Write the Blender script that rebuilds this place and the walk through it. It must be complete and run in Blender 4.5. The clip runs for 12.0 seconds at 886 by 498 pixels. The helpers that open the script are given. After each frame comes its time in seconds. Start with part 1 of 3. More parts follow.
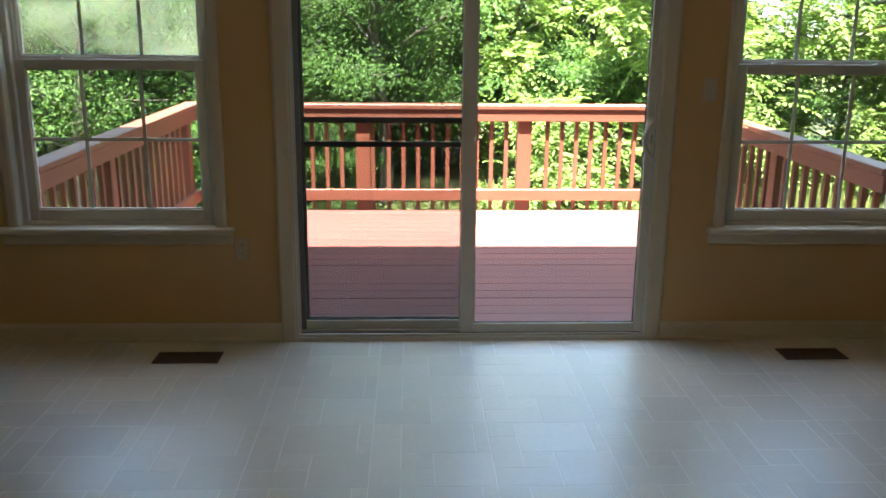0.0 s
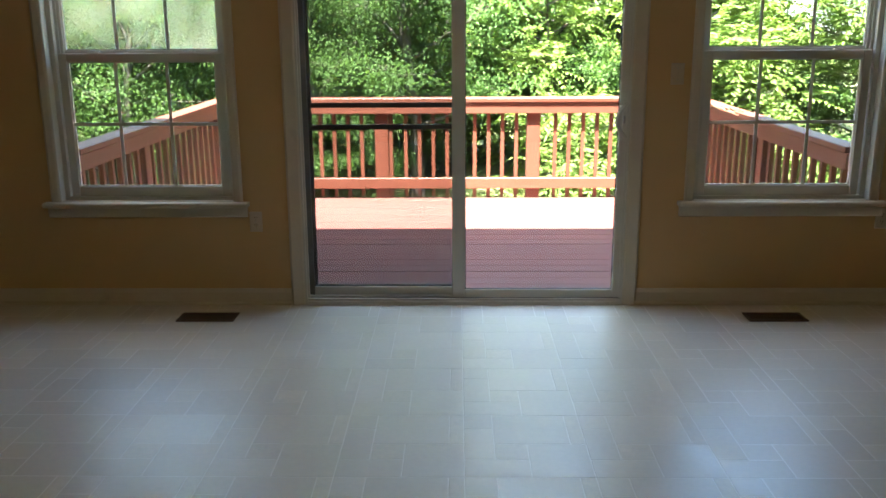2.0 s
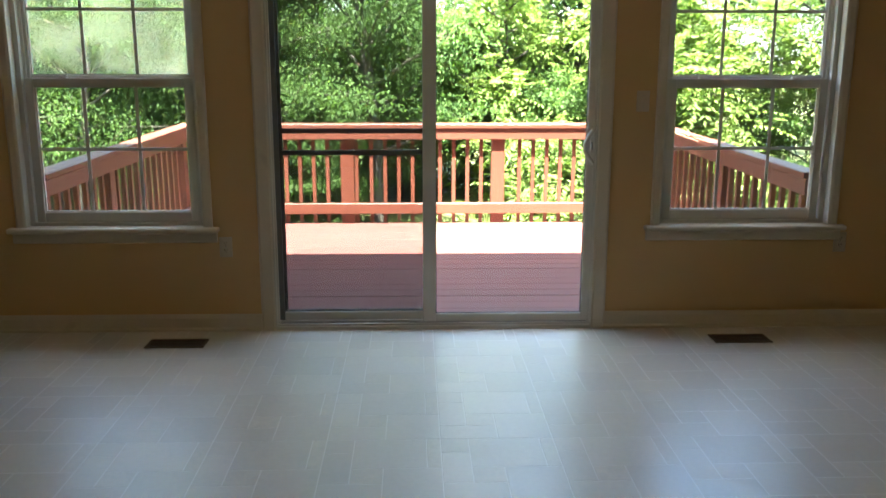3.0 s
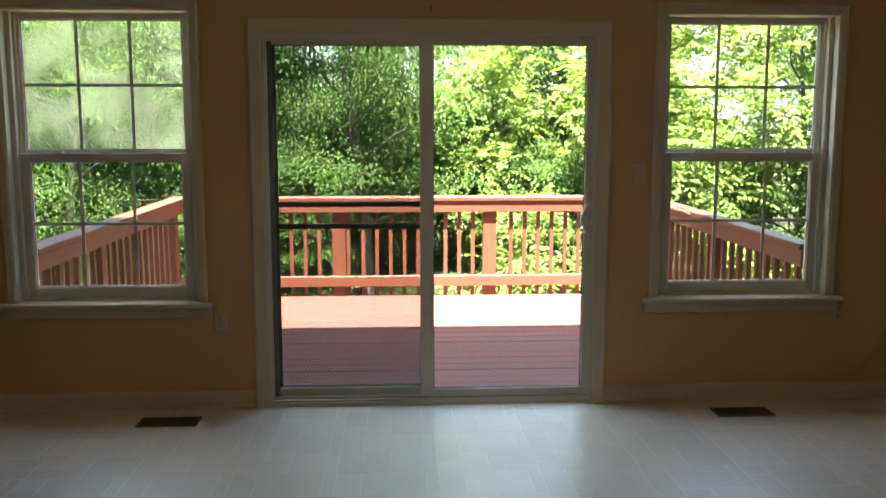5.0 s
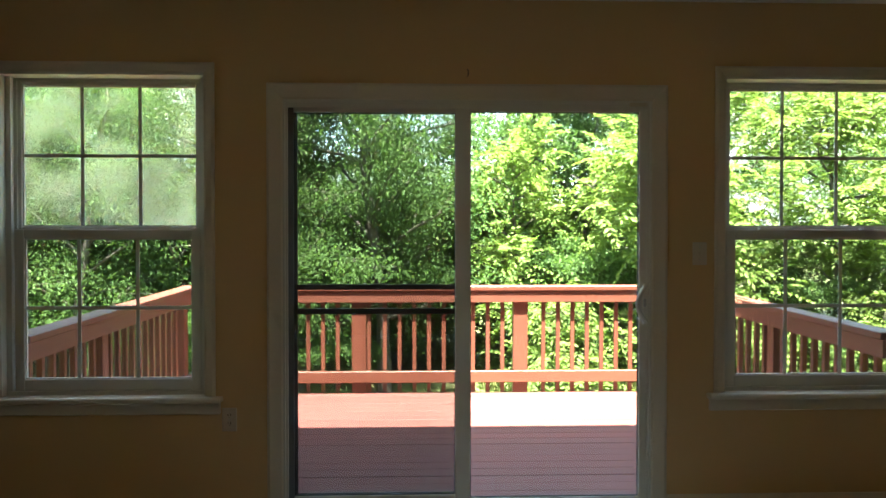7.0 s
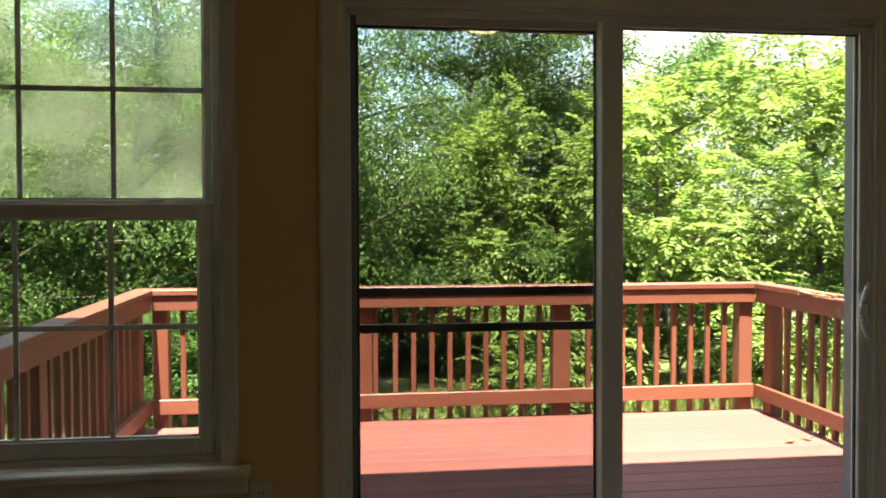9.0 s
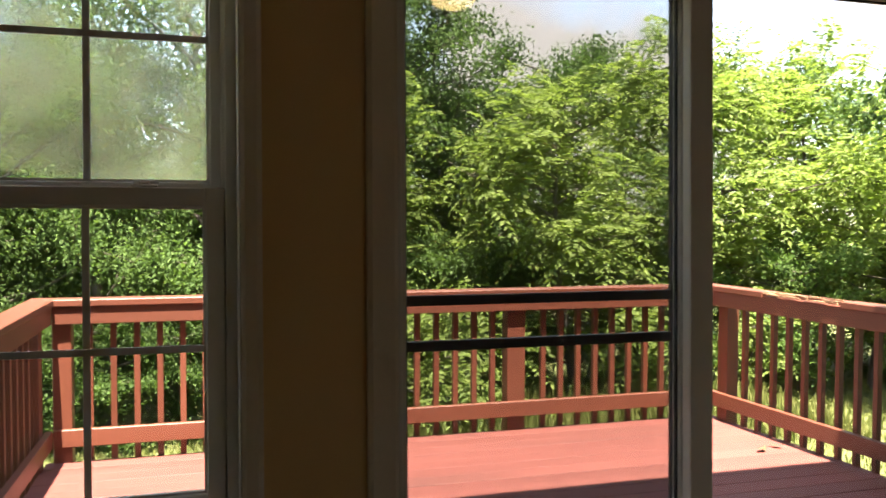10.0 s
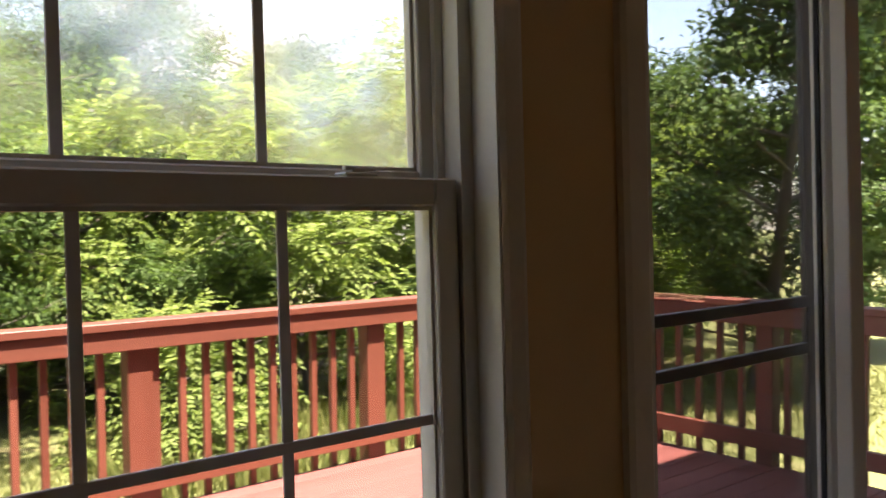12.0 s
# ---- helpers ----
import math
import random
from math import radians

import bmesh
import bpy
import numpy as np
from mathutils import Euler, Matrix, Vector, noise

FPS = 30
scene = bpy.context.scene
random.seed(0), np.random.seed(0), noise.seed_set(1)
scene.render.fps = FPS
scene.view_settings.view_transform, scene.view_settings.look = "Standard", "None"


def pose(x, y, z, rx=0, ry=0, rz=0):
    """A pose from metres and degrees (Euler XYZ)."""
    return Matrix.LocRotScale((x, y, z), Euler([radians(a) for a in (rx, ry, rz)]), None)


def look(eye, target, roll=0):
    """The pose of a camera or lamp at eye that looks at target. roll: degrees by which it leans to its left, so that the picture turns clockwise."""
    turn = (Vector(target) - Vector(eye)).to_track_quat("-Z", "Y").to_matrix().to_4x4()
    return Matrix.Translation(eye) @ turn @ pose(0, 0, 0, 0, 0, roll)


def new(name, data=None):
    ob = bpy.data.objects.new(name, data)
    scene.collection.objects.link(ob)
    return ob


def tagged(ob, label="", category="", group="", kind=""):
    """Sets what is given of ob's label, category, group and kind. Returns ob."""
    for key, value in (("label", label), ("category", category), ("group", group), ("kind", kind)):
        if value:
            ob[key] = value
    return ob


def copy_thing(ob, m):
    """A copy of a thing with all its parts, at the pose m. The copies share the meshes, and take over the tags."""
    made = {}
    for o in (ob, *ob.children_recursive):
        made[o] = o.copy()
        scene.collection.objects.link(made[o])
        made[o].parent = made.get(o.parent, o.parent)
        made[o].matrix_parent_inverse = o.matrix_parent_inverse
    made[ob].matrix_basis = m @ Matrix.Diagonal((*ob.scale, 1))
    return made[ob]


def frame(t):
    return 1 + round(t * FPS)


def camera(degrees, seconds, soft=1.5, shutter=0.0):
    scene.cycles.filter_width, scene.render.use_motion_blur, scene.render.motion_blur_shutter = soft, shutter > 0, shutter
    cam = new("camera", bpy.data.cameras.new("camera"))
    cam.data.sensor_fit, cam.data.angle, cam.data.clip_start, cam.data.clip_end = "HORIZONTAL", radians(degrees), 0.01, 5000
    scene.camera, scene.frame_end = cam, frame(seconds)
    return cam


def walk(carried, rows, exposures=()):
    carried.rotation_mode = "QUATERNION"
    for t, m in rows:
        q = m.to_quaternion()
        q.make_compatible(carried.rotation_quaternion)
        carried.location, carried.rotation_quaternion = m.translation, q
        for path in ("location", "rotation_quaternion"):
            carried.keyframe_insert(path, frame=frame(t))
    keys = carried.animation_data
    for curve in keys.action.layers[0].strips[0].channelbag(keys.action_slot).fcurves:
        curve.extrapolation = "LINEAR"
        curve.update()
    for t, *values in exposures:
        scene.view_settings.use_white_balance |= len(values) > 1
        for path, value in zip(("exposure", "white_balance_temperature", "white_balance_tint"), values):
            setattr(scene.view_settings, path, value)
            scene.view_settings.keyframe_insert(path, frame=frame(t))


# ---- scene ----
cam = camera(54.2, 12.0, soft=1.6, shutter=0.35)
PATH = [
    (0, (-0.316, -4.26, 1.576), (-0.24, -2.323, 1.081), 0.5),
    (0.5, (-0.239, -4.441, 1.588), (-0.272, -2.504, 1.091), 0.9),
    (1, (-0.097, -4.536, 1.585), (-0.207, -2.601, 1.09), 0.6),
    (1.5, (-0.055, -4.691, 1.518), (-0.142, -2.753, 1.032), -0.2),
    (2, (-0.029, -4.76, 1.509), (-0.062, -2.82, 1.027), -0.3),
    (2.5, (-0.061, -4.765, 1.505), (-0.037, -2.822, 1.033), -0.2),
    (3, (-0.104, -4.79, 1.511), (-0.039, -2.837, 1.086), 0.1),
    (3.2, (-0.119, -4.793, 1.51), (-0.045, -2.831, 1.128), 0.2),
    (4.8, (-0.177, -4.754, 1.514), (-0.078, -2.778, 1.22), -0.1),
    (5, (-0.185, -4.752, 1.519), (-0.08, -2.772, 1.255), -0.0),
    (5.5, (-0.19, -4.778, 1.525), (-0.083, -2.785, 1.405), 0.2),
    (6, (-0.168, -4.748, 1.464), (-0.081, -2.75, 1.432), 0.1),
    (6.5, (-0.2, -4.56, 1.397), (-0.12, -2.562, 1.37), -0.0),
    (7, (-0.282, -4.25, 1.389), (-0.206, -2.252, 1.356), -0.0),
    (7.2, (-0.336, -4.143, 1.382), (-0.245, -2.146, 1.346), 0.1),
    (8.8, (-0.845, -2.898, 1.334), (-0.642, -0.909, 1.287), -0.1),
    (9, (-0.955, -2.746, 1.325), (-0.689, -0.764, 1.285), -0.2),
    (9.5, (-1.171, -2.42, 1.296), (-0.733, -0.469, 1.26), -0.6),
    (10, (-1.421, -2.09, 1.298), (-0.835, -0.178, 1.267), -0.2),
    (10.5, (-1.691, -1.827, 1.315), (-0.968, 0.037, 1.284), -0.7),
    (11, (-1.912, -1.51, 1.297), (-1.034, 0.286, 1.267), -1.1),
    (11.5, (-2.113, -1.212, 1.315), (-1.063, 0.49, 1.281), -0.9),
    (12, (-2.233, -1.008, 1.325), (-0.953, 0.529, 1.291), -1.5),
]
walk(cam, [(t, look(eye, aim, roll)) for t, eye, aim, roll in PATH],
     [(0.0, 5.22, 6250, 5), (3.2, 5.42, 6300, 6), (5.0, 5.2, 6750, 6), (6.0, 5.18, 6750, 5), (7.2, 4.88, 6350, 1), (8.8, 4.4, 7050, 5), (9.5, 4.25, 7200, 9), (10.0, 4.12, 7350, 17),
      (10.5, 4.02, 7500, 24), (11.0, 4.0, 7500, 28), (11.5, 4.0, 7400, 29), (12.0, 4.08, 7300, 29)])

# ---- light ----
SUN_FROM = Vector((-0.055, -0.36, 1.0)).normalized()
world = bpy.data.worlds.new("sky")
scene.world = world
world.use_nodes = True
wn = world.node_tree.nodes
sky = wn.new("ShaderNodeTexSky")
sky.sky_type = "NISHITA"
sky.sun_disc = False
sky.sun_elevation = math.asin(SUN_FROM.z)
sky.sun_rotation = math.atan2(SUN_FROM.x, SUN_FROM.y)
sky.air_density, sky.dust_density = 1.0, 1.0
wn["Background"].inputs["Strength"].default_value = 0.054
# broken white cloud over the whole sky
wl = world.node_tree.links
cloud_at, cloud, cover, heap = wn.new("ShaderNodeTexCoord"), wn.new("ShaderNodeTexNoise"), wn.new("ShaderNodeMapRange"), wn.new("ShaderNodeMixRGB")
cloud.inputs["Scale"].default_value, cloud.inputs["Detail"].default_value = 3.4, 7
cover.inputs["From Min"].default_value, cover.inputs["From Max"].default_value = 0.47, 0.60
heap.inputs["Color2"].default_value = (2.1, 2.1, 2.15, 1)
wl.new(cloud_at.outputs["Generated"], cloud.inputs["Vector"])
wl.new(cloud.outputs[0], cover.inputs["Value"])
wl.new(cover.outputs[0], heap.inputs["Fac"])
wl.new(sky.outputs["Color"], heap.inputs["Color1"])
wl.new(heap.outputs[0], wn["Background"].inputs["Color"])
sun = new("sun", bpy.data.lights.new("sun", "SUN"))
sun.data.energy, sun.data.angle, sun.data.color = 3.5, radians(0.53), (1.0, 0.95, 0.87)
sun.matrix_world = look(SUN_FROM * 30, (0, 0, 0))


# ---- materials ----
def nodes_of(name):
    m = bpy.data.materials.new(name)
    m.use_nodes = True
    return m, m.node_tree.nodes, m.node_tree.links, m.node_tree.nodes["Principled BSDF"]


def surface(name, color, rough=0.6, spread=0.12, fine=60.0, coarse=3.0, bump=0.15, stretch=(1, 1, 1), metal=0.0, vary=0.0, spec=0.5, stain=None, stain_at=0.62, pieces=False):
    """A procedural surface: colour varied at two scales, fine relief, an optional stain colour and a shift from piece to piece."""
    m, n, l, b = nodes_of(name)
    tc = n.new("ShaderNodeTexCoord")
    mp = n.new("ShaderNodeMapping")
    mp.inputs["Scale"].default_value = stretch
    l.new(tc.outputs["Object"], mp.inputs["Vector"])
    chance = n.new("ShaderNodeObjectInfo").outputs["Random"]
    if pieces:
        both, wrap = n.new("ShaderNodeMath"), n.new("ShaderNodeMath")
        wrap.operation = "FRACT"
        l.new(chance, both.inputs[0])
        l.new(n.new("ShaderNodeNewGeometry").outputs["Random Per Island"], both.inputs[1])
        l.new(both.outputs[0], wrap.inputs[0])
        chance = wrap.outputs[0]
    if vary:
        off = n.new("ShaderNodeVectorMath")
        off.operation = "MULTIPLY_ADD"
        off.inputs[1].default_value = (1, 1, 1)
        mul = n.new("ShaderNodeMath")
        mul.operation = "MULTIPLY"
        mul.inputs[1].default_value = 37.0
        l.new(chance, mul.inputs[0])
        l.new(mp.outputs["Vector"], off.inputs[0])
        l.new(mul.outputs[0], off.inputs[2])
        vec = off.outputs[0]
    else:
        vec = mp.outputs["Vector"]
    big, small = n.new("ShaderNodeTexNoise"), n.new("ShaderNodeTexNoise")
    big.inputs["Scale"].default_value, small.inputs["Scale"].default_value = coarse, fine
    big.inputs["Detail"].default_value, small.inputs["Detail"].default_value = 4, 5
    l.new(vec, big.inputs["Vector"])
    l.new(vec, small.inputs["Vector"])
    mix = n.new("ShaderNodeMath")
    mix.operation = "ADD"
    l.new(big.outputs[0], mix.inputs[0])
    l.new(small.outputs[0], mix.inputs[1])
    rmp = n.new("ShaderNodeMapRange")
    rmp.inputs["From Min"].default_value, rmp.inputs["From Max"].default_value = 0.6, 1.4
    rmp.inputs["To Min"].default_value, rmp.inputs["To Max"].default_value = 1 - spread, 1 + spread
    l.new(mix.outputs[0], rmp.inputs["Value"])
    val = rmp.outputs[0]
    if vary:
        vr = n.new("ShaderNodeMapRange")
        vr.inputs["To Min"].default_value, vr.inputs["To Max"].default_value = 1 - vary, 1 + vary
        l.new(chance, vr.inputs["Value"])
        mm = n.new("ShaderNodeMath")
        mm.operation = "MULTIPLY"
        l.new(val, mm.inputs[0])
        l.new(vr.outputs[0], mm.inputs[1])
        val = mm.outputs[0]
    sc = n.new("ShaderNodeVectorMath")
    sc.operation = "SCALE"
    sc.inputs[0].default_value = color
    l.new(val, sc.inputs["Scale"])
    col = sc.outputs[0]
    if stain:
        st = n.new("ShaderNodeTexNoise")
        st.inputs["Scale"].default_value, st.inputs["Detail"].default_value = coarse * 2.3, 6
        l.new(vec, st.inputs["Vector"])
        sr = n.new("ShaderNodeMapRange")
        sr.inputs["From Min"].default_value, sr.inputs["From Max"].default_value = stain_at, stain_at + 0.14
        l.new(st.outputs[0], sr.inputs["Value"])
        mc = n.new("ShaderNodeMixRGB")
        mc.inputs["Color2"].default_value = (*stain, 1)
        l.new(sr.outputs[0], mc.inputs["Fac"])
        l.new(col, mc.inputs["Color1"])
        col = mc.outputs[0]
    l.new(col, b.inputs["Base Color"])
    rr = n.new("ShaderNodeMapRange")
    rr.inputs["From Min"].default_value, rr.inputs["From Max"].default_value = 0.3, 0.7
    rr.inputs["To Min"].default_value, rr.inputs["To Max"].default_value = max(0.02, rough - 0.08), min(1, rough + 0.08)
    l.new(big.outputs[0], rr.inputs["Value"])
    l.new(rr.outputs[0], b.inputs["Roughness"])
    b.inputs["Metallic"].default_value = metal
    b.inputs["Specular IOR Level"].default_value = spec
    if bump:
        bp = n.new("ShaderNodeBump")
        bp.inputs["Strength"].default_value, bp.inputs["Distance"].default_value = bump, 0.003
        l.new(small.outputs[0], bp.inputs["Height"])
        l.new(bp.outputs[0], b.inputs["Normal"])
    return m


def glass(name, haze=0.0, tint=(0.97, 0.985, 0.97)):
    """Clear window glass with mirror gloss by Fresnel; haze: a milky film of dust and damp in blotches."""
    m, n, l, b = nodes_of(name)
    n.remove(b)
    out = n["Material Output"]
    tr, gl, mx = n.new("ShaderNodeBsdfTransparent"), n.new("ShaderNodeBsdfGlossy"), n.new("ShaderNodeMixShader")
    lw, pw, fr = n.new("ShaderNodeLayerWeight"), n.new("ShaderNodeMath"), n.new("ShaderNodeMath")
    lw.inputs["Blend"].default_value = 0.5
    pw.operation, fr.operation = "POWER", "MULTIPLY_ADD"
    pw.inputs[1].default_value, fr.inputs[1].default_value, fr.inputs[2].default_value = 5.0, 0.9, 0.04
    l.new(lw.outputs["Facing"], pw.inputs[0])
    l.new(pw.outputs[0], fr.inputs[0])
    tr.inputs["Color"].default_value = (*tint, 1)
    gl.inputs["Roughness"].default_value = 0.01
    l.new(fr.outputs[0], mx.inputs[0])
    l.new(tr.outputs[0], mx.inputs[1])
    l.new(gl.outputs[0], mx.inputs[2])
    last = mx.outputs[0]
    if haze:
        tc, nz, mr = n.new("ShaderNodeTexCoord"), n.new("ShaderNodeTexNoise"), n.new("ShaderNodeMapRange")
        nz.inputs["Scale"].default_value, nz.inputs["Detail"].default_value = 3.2, 2
        l.new(tc.outputs["Object"], nz.inputs["Vector"])
        mr.inputs["From Min"].default_value, mr.inputs["From Max"].default_value = 0.42, 0.66
        mr.inputs["To Min"].default_value, mr.inputs["To Max"].default_value = haze * 0.15, haze
        l.new(nz.outputs[0], mr.inputs["Value"])
        rf, tl, m1, m2 = n.new("ShaderNodeBsdfRefraction"), n.new("ShaderNodeBsdfTranslucent"), n.new("ShaderNodeMixShader"), n.new("ShaderNodeMixShader")
        rf.inputs["Roughness"].default_value, rf.inputs["IOR"].default_value = 0.15, 1.45
        tl.inputs["Color"].default_value = (0.95, 0.96, 0.64, 1)
        m1.inputs[0].default_value = 0.4
        l.new(rf.outputs[0], m1.inputs[1])
        l.new(tl.outputs[0], m1.inputs[2])
        l.new(mr.outputs[0], m2.inputs[0])
        l.new(last, m2.inputs[1])
        l.new(m1.outputs[0], m2.inputs[2])
        last = m2.outputs[0]
    l.new(last, out.inputs["Surface"])
    return m


def insect_mesh(name, cover):
    """Fine woven screen, far below the size at which its wires could be told apart."""
    m, n, l, b = nodes_of(name)
    tr, mx = n.new("ShaderNodeBsdfTransparent"), n.new("ShaderNodeMixShader")
    b.inputs["Base Color"].default_value, b.inputs["Roughness"].default_value = (0.03, 0.03, 0.032, 1), 0.7
    b.inputs["Specular IOR Level"].default_value = 0.15
    mx.inputs[0].default_value = cover
    l.new(tr.outputs[0], mx.inputs[1])
    l.new(b.outputs[0], mx.inputs[2])
    l.new(mx.outputs[0], n["Material Output"].inputs["Surface"])
    return m


def foliage(name, dark, light, through_part=0.5, rough=0.62):
    """Leaves: each one its own green, some of the light passing through the blade."""
    m, n, l, b = nodes_of(name)
    geo, oi, ramp = n.new("ShaderNodeNewGeometry"), n.new("ShaderNodeObjectInfo"), n.new("ShaderNodeValToRGB")
    ramp.color_ramp.elements[0].color, ramp.color_ramp.elements[1].color = (*dark, 1), (*light, 1)
    l.new(geo.outputs["Random Per Island"], ramp.inputs["Fac"])
    hs, mr = n.new("ShaderNodeHueSaturation"), n.new("ShaderNodeMapRange")
    mr.inputs["To Min"].default_value, mr.inputs["To Max"].default_value = 0.8, 1.2
    l.new(oi.outputs["Random"], mr.inputs["Value"])
    l.new(mr.outputs[0], hs.inputs["Value"])
    l.new(ramp.outputs[0], hs.inputs["Color"])
    l.new(hs.outputs[0], b.inputs["Base Color"])
    b.inputs["Roughness"].default_value = rough
    b.inputs["Specular IOR Level"].default_value = 0.16
    tl, mx = n.new("ShaderNodeBsdfTranslucent"), n.new("ShaderNodeMixShader")
    gain = n.new("ShaderNodeMixRGB")
    gain.blend_type = "MULTIPLY"
    gain.inputs["Fac"].default_value = 1
    gain.inputs["Color2"].default_value = (1.12, 1.2, 0.7, 1)
    l.new(hs.outputs[0], gain.inputs["Color1"])
    l.new(gain.outputs[0], tl.inputs["Color"])
    mx.inputs[0].default_value = through_part
    l.new(b.outputs[0], mx.inputs[1])
    l.new(tl.outputs[0], mx.inputs[2])
    l.new(mx.outputs[0], n["Material Output"].inputs["Surface"])
    return m


def glow(name, color, strength):
    m, n, l, b = nodes_of(name)
    b.inputs["Base Color"].default_value = (*color, 1)
    b.inputs["Emission Color"].default_value = (*color, 1)
    b.inputs["Emission Strength"].default_value = strength
    return m


WALL = surface("tan_wall_paint", (0.585, 0.385, 0.175), 0.62, 0.05, 220, 1.3, 0.12)
CEIL = surface("white_ceiling_paint", (0.74, 0.72, 0.68), 0.85, 0.03, 260, 1.0, 0.2)
TRIM = surface("white_trim_paint", (0.60, 0.525, 0.395), 0.38, 0.04, 90, 2.0, 0.05, stain=(0.45, 0.385, 0.275), stain_at=0.66)
VINYL = surface("white_vinyl_frame", (0.60, 0.57, 0.49), 0.42, 0.04, 120, 2.5, 0.04)
GRID = surface("white_grid_bar", (0.60, 0.60, 0.58), 0.45, 0.03, 120, 4, 0.0)
DARKALU = surface("dark_bronze_aluminium", (0.055, 0.05, 0.047), 0.45, 0.1, 150, 6, 0.05, metal=0.3)
# white door frame where it lies in shade; the shade is this grey
SHADEGREY = surface("shade_grey_frame", (0.13, 0.13, 0.125), 0.5, 0.08, 150, 6, 0.04)
GASKET = surface("black_gasket", (0.012, 0.012, 0.012), 0.7, 0.1, 100, 9, 0.0)
STEEL = surface("galvanised_track", (0.42, 0.42, 0.40), 0.35, 0.12, 90, 8, 0.05, metal=0.8)
PLATE = surface("white_plastic_plate", (0.54, 0.46, 0.33), 0.42, 0.03, 100, 8, 0.0)
SLOT = surface("dark_slot", (0.02, 0.018, 0.015), 0.8, 0.1, 50, 9, 0.0)
REGISTER = surface("brown_register_metal", (0.085, 0.05, 0.03), 0.45, 0.2, 120, 12, 0.1, metal=0.2)
# near-black colour that stands in for the shade below the register slats
UNDERSHADE = surface("register_shade", (0.03, 0.027, 0.025), 0.7, 0.2, 40, 8, 0.0)
TILE = surface("vinyl_tile_face", (0.615, 0.565, 0.48), 0.375, 0.06, 45, 4.0, 0.06, spec=1.0, vary=0.05, pieces=True)
TILE_DECOR = surface("vinyl_decor_tile_face", (0.625, 0.57, 0.475), 0.385, 0.10, 75, 24, 0.06, vary=0.04, spec=1.0)
GROUT = surface("vinyl_joint", (0.79, 0.755, 0.69), 0.38, 0.06, 60, 4, 0.05, spec=1.0)
DECK = surface("red_stained_boards", (0.125, 0.038, 0.031), 0.68, 0.22, 26, 2.2, 0.25, (0.10, 1.6, 1.6), vary=0.13, spec=0.3, stain=(0.10, 0.035, 0.029), stain_at=0.56)
RAILX = surface("red_stained_rail", (0.105, 0.030, 0.016), 0.5, 0.24, 30, 2.5, 0.15, (0.12, 1.5, 1.5), vary=0.07)
RAILY = surface("red_stained_side_rail", (0.105, 0.030, 0.016), 0.5, 0.24, 30, 2.5, 0.15, (1.5, 0.12, 1.5), vary=0.07)
RAILZ = surface("red_stained_post", (0.105, 0.030, 0.016), 0.5, 0.24, 30, 2.5, 0.15, (1.5, 1.5, 0.12), vary=0.09)
ROTTEN = surface("rotten_bare_wood", (0.20, 0.115, 0.06), 0.8, 0.5, 60, 14, 0.6, (1.5, 0.3, 1.5))
SIDING = surface("pale_siding", (0.62, 0.60, 0.55), 0.6, 0.05, 80, 1.2, 0.1)
PALE = surface("weathered_pale_wood", (0.24, 0.225, 0.20), 0.8, 0.2, 50, 5, 0.4)
SHINGLE = surface("grey_roof", (0.12, 0.115, 0.11), 0.9, 0.3, 40, 3, 0.4)
CLEAR = glass("clear_pane")
FOGGED = glass("fogged_pane", 0.56)
SCREEN = insect_mesh("insect_screen", 0.36)
LEAF_DEEP = foliage("deep_green_leaf", (0.042, 0.082, 0.024), (0.105, 0.172, 0.052))
LEAF_DARK = foliage("dark_heavy_leaf", (0.024, 0.050, 0.016), (0.075, 0.120, 0.040), 0.35)
LEAF_MID = foliage("mid_green_leaf", (0.038, 0.078, 0.022), (0.084, 0.144, 0.044))
LEAF_LIGHT = foliage("yellow_green_leaf", (0.105, 0.158, 0.040), (0.205, 0.268, 0.078))
BARK = surface("grey_brown_bark", (0.055, 0.044, 0.035), 0.9, 0.4, 30, 5, 0.8, (1, 1, 0.25))
LAWN = surface("lawn_soil", (0.085, 0.10, 0.027), 0.95, 0.35, 14, 0.7, 0.6, stain=(0.13, 0.115, 0.05), stain_at=0.55)
BLADE = foliage("grass_blade", (0.06, 0.085, 0.018), (0.17, 0.175, 0.06), 0.3)
LAMP_GLASS = glow("lit_opal_glass", (1.0, 0.74, 0.34), 0.75)
BRASS = surface("brushed_nickel", (0.55, 0.5, 0.42), 0.3, 0.08, 120, 8, 0.05, metal=0.9)


# ---- building helpers ----
BASE = {}


def thing(name, at, label="", category="", group="", kind=""):
    ob = new(name)
    ob.location = at
    ob.empty_display_size = 0.1
    BASE[ob] = Vector(at)
    return tagged(ob, label, category, group, kind)


def box(bm, lo, hi, bevel=0.0):
    """A box between two corners, its edges rounded off by bevel."""
    lo, hi = Vector(lo), Vector(hi)
    got = bmesh.ops.create_cube(bm, size=1.0, matrix=Matrix.Translation((lo + hi) / 2) @ Matrix.Diagonal((*(hi - lo), 1)))
    if bevel:
        edges = {e for v in got["verts"] for e in v.link_edges}
        bmesh.ops.bevel(bm, geom=list(edges), offset=bevel, segments=1, affect="EDGES")
    return bm


def boxes(*specs, bevel=0.0):
    bm = bmesh.new()
    for lo, hi in specs:
        box(bm, lo, hi, bevel)
    return bm


def rod(bm, a, b, r0, r1=None, sides=10):
    a, b = Vector(a), Vector(b)
    turn = (b - a).to_track_quat("Z", "Y").to_matrix().to_4x4()
    bmesh.ops.create_cone(bm, cap_ends=True, segments=sides, radius1=r0, radius2=r0 if r1 is None else r1, depth=(b - a).length,
                          matrix=Matrix.Translation((a + b) / 2) @ turn)
    return bm


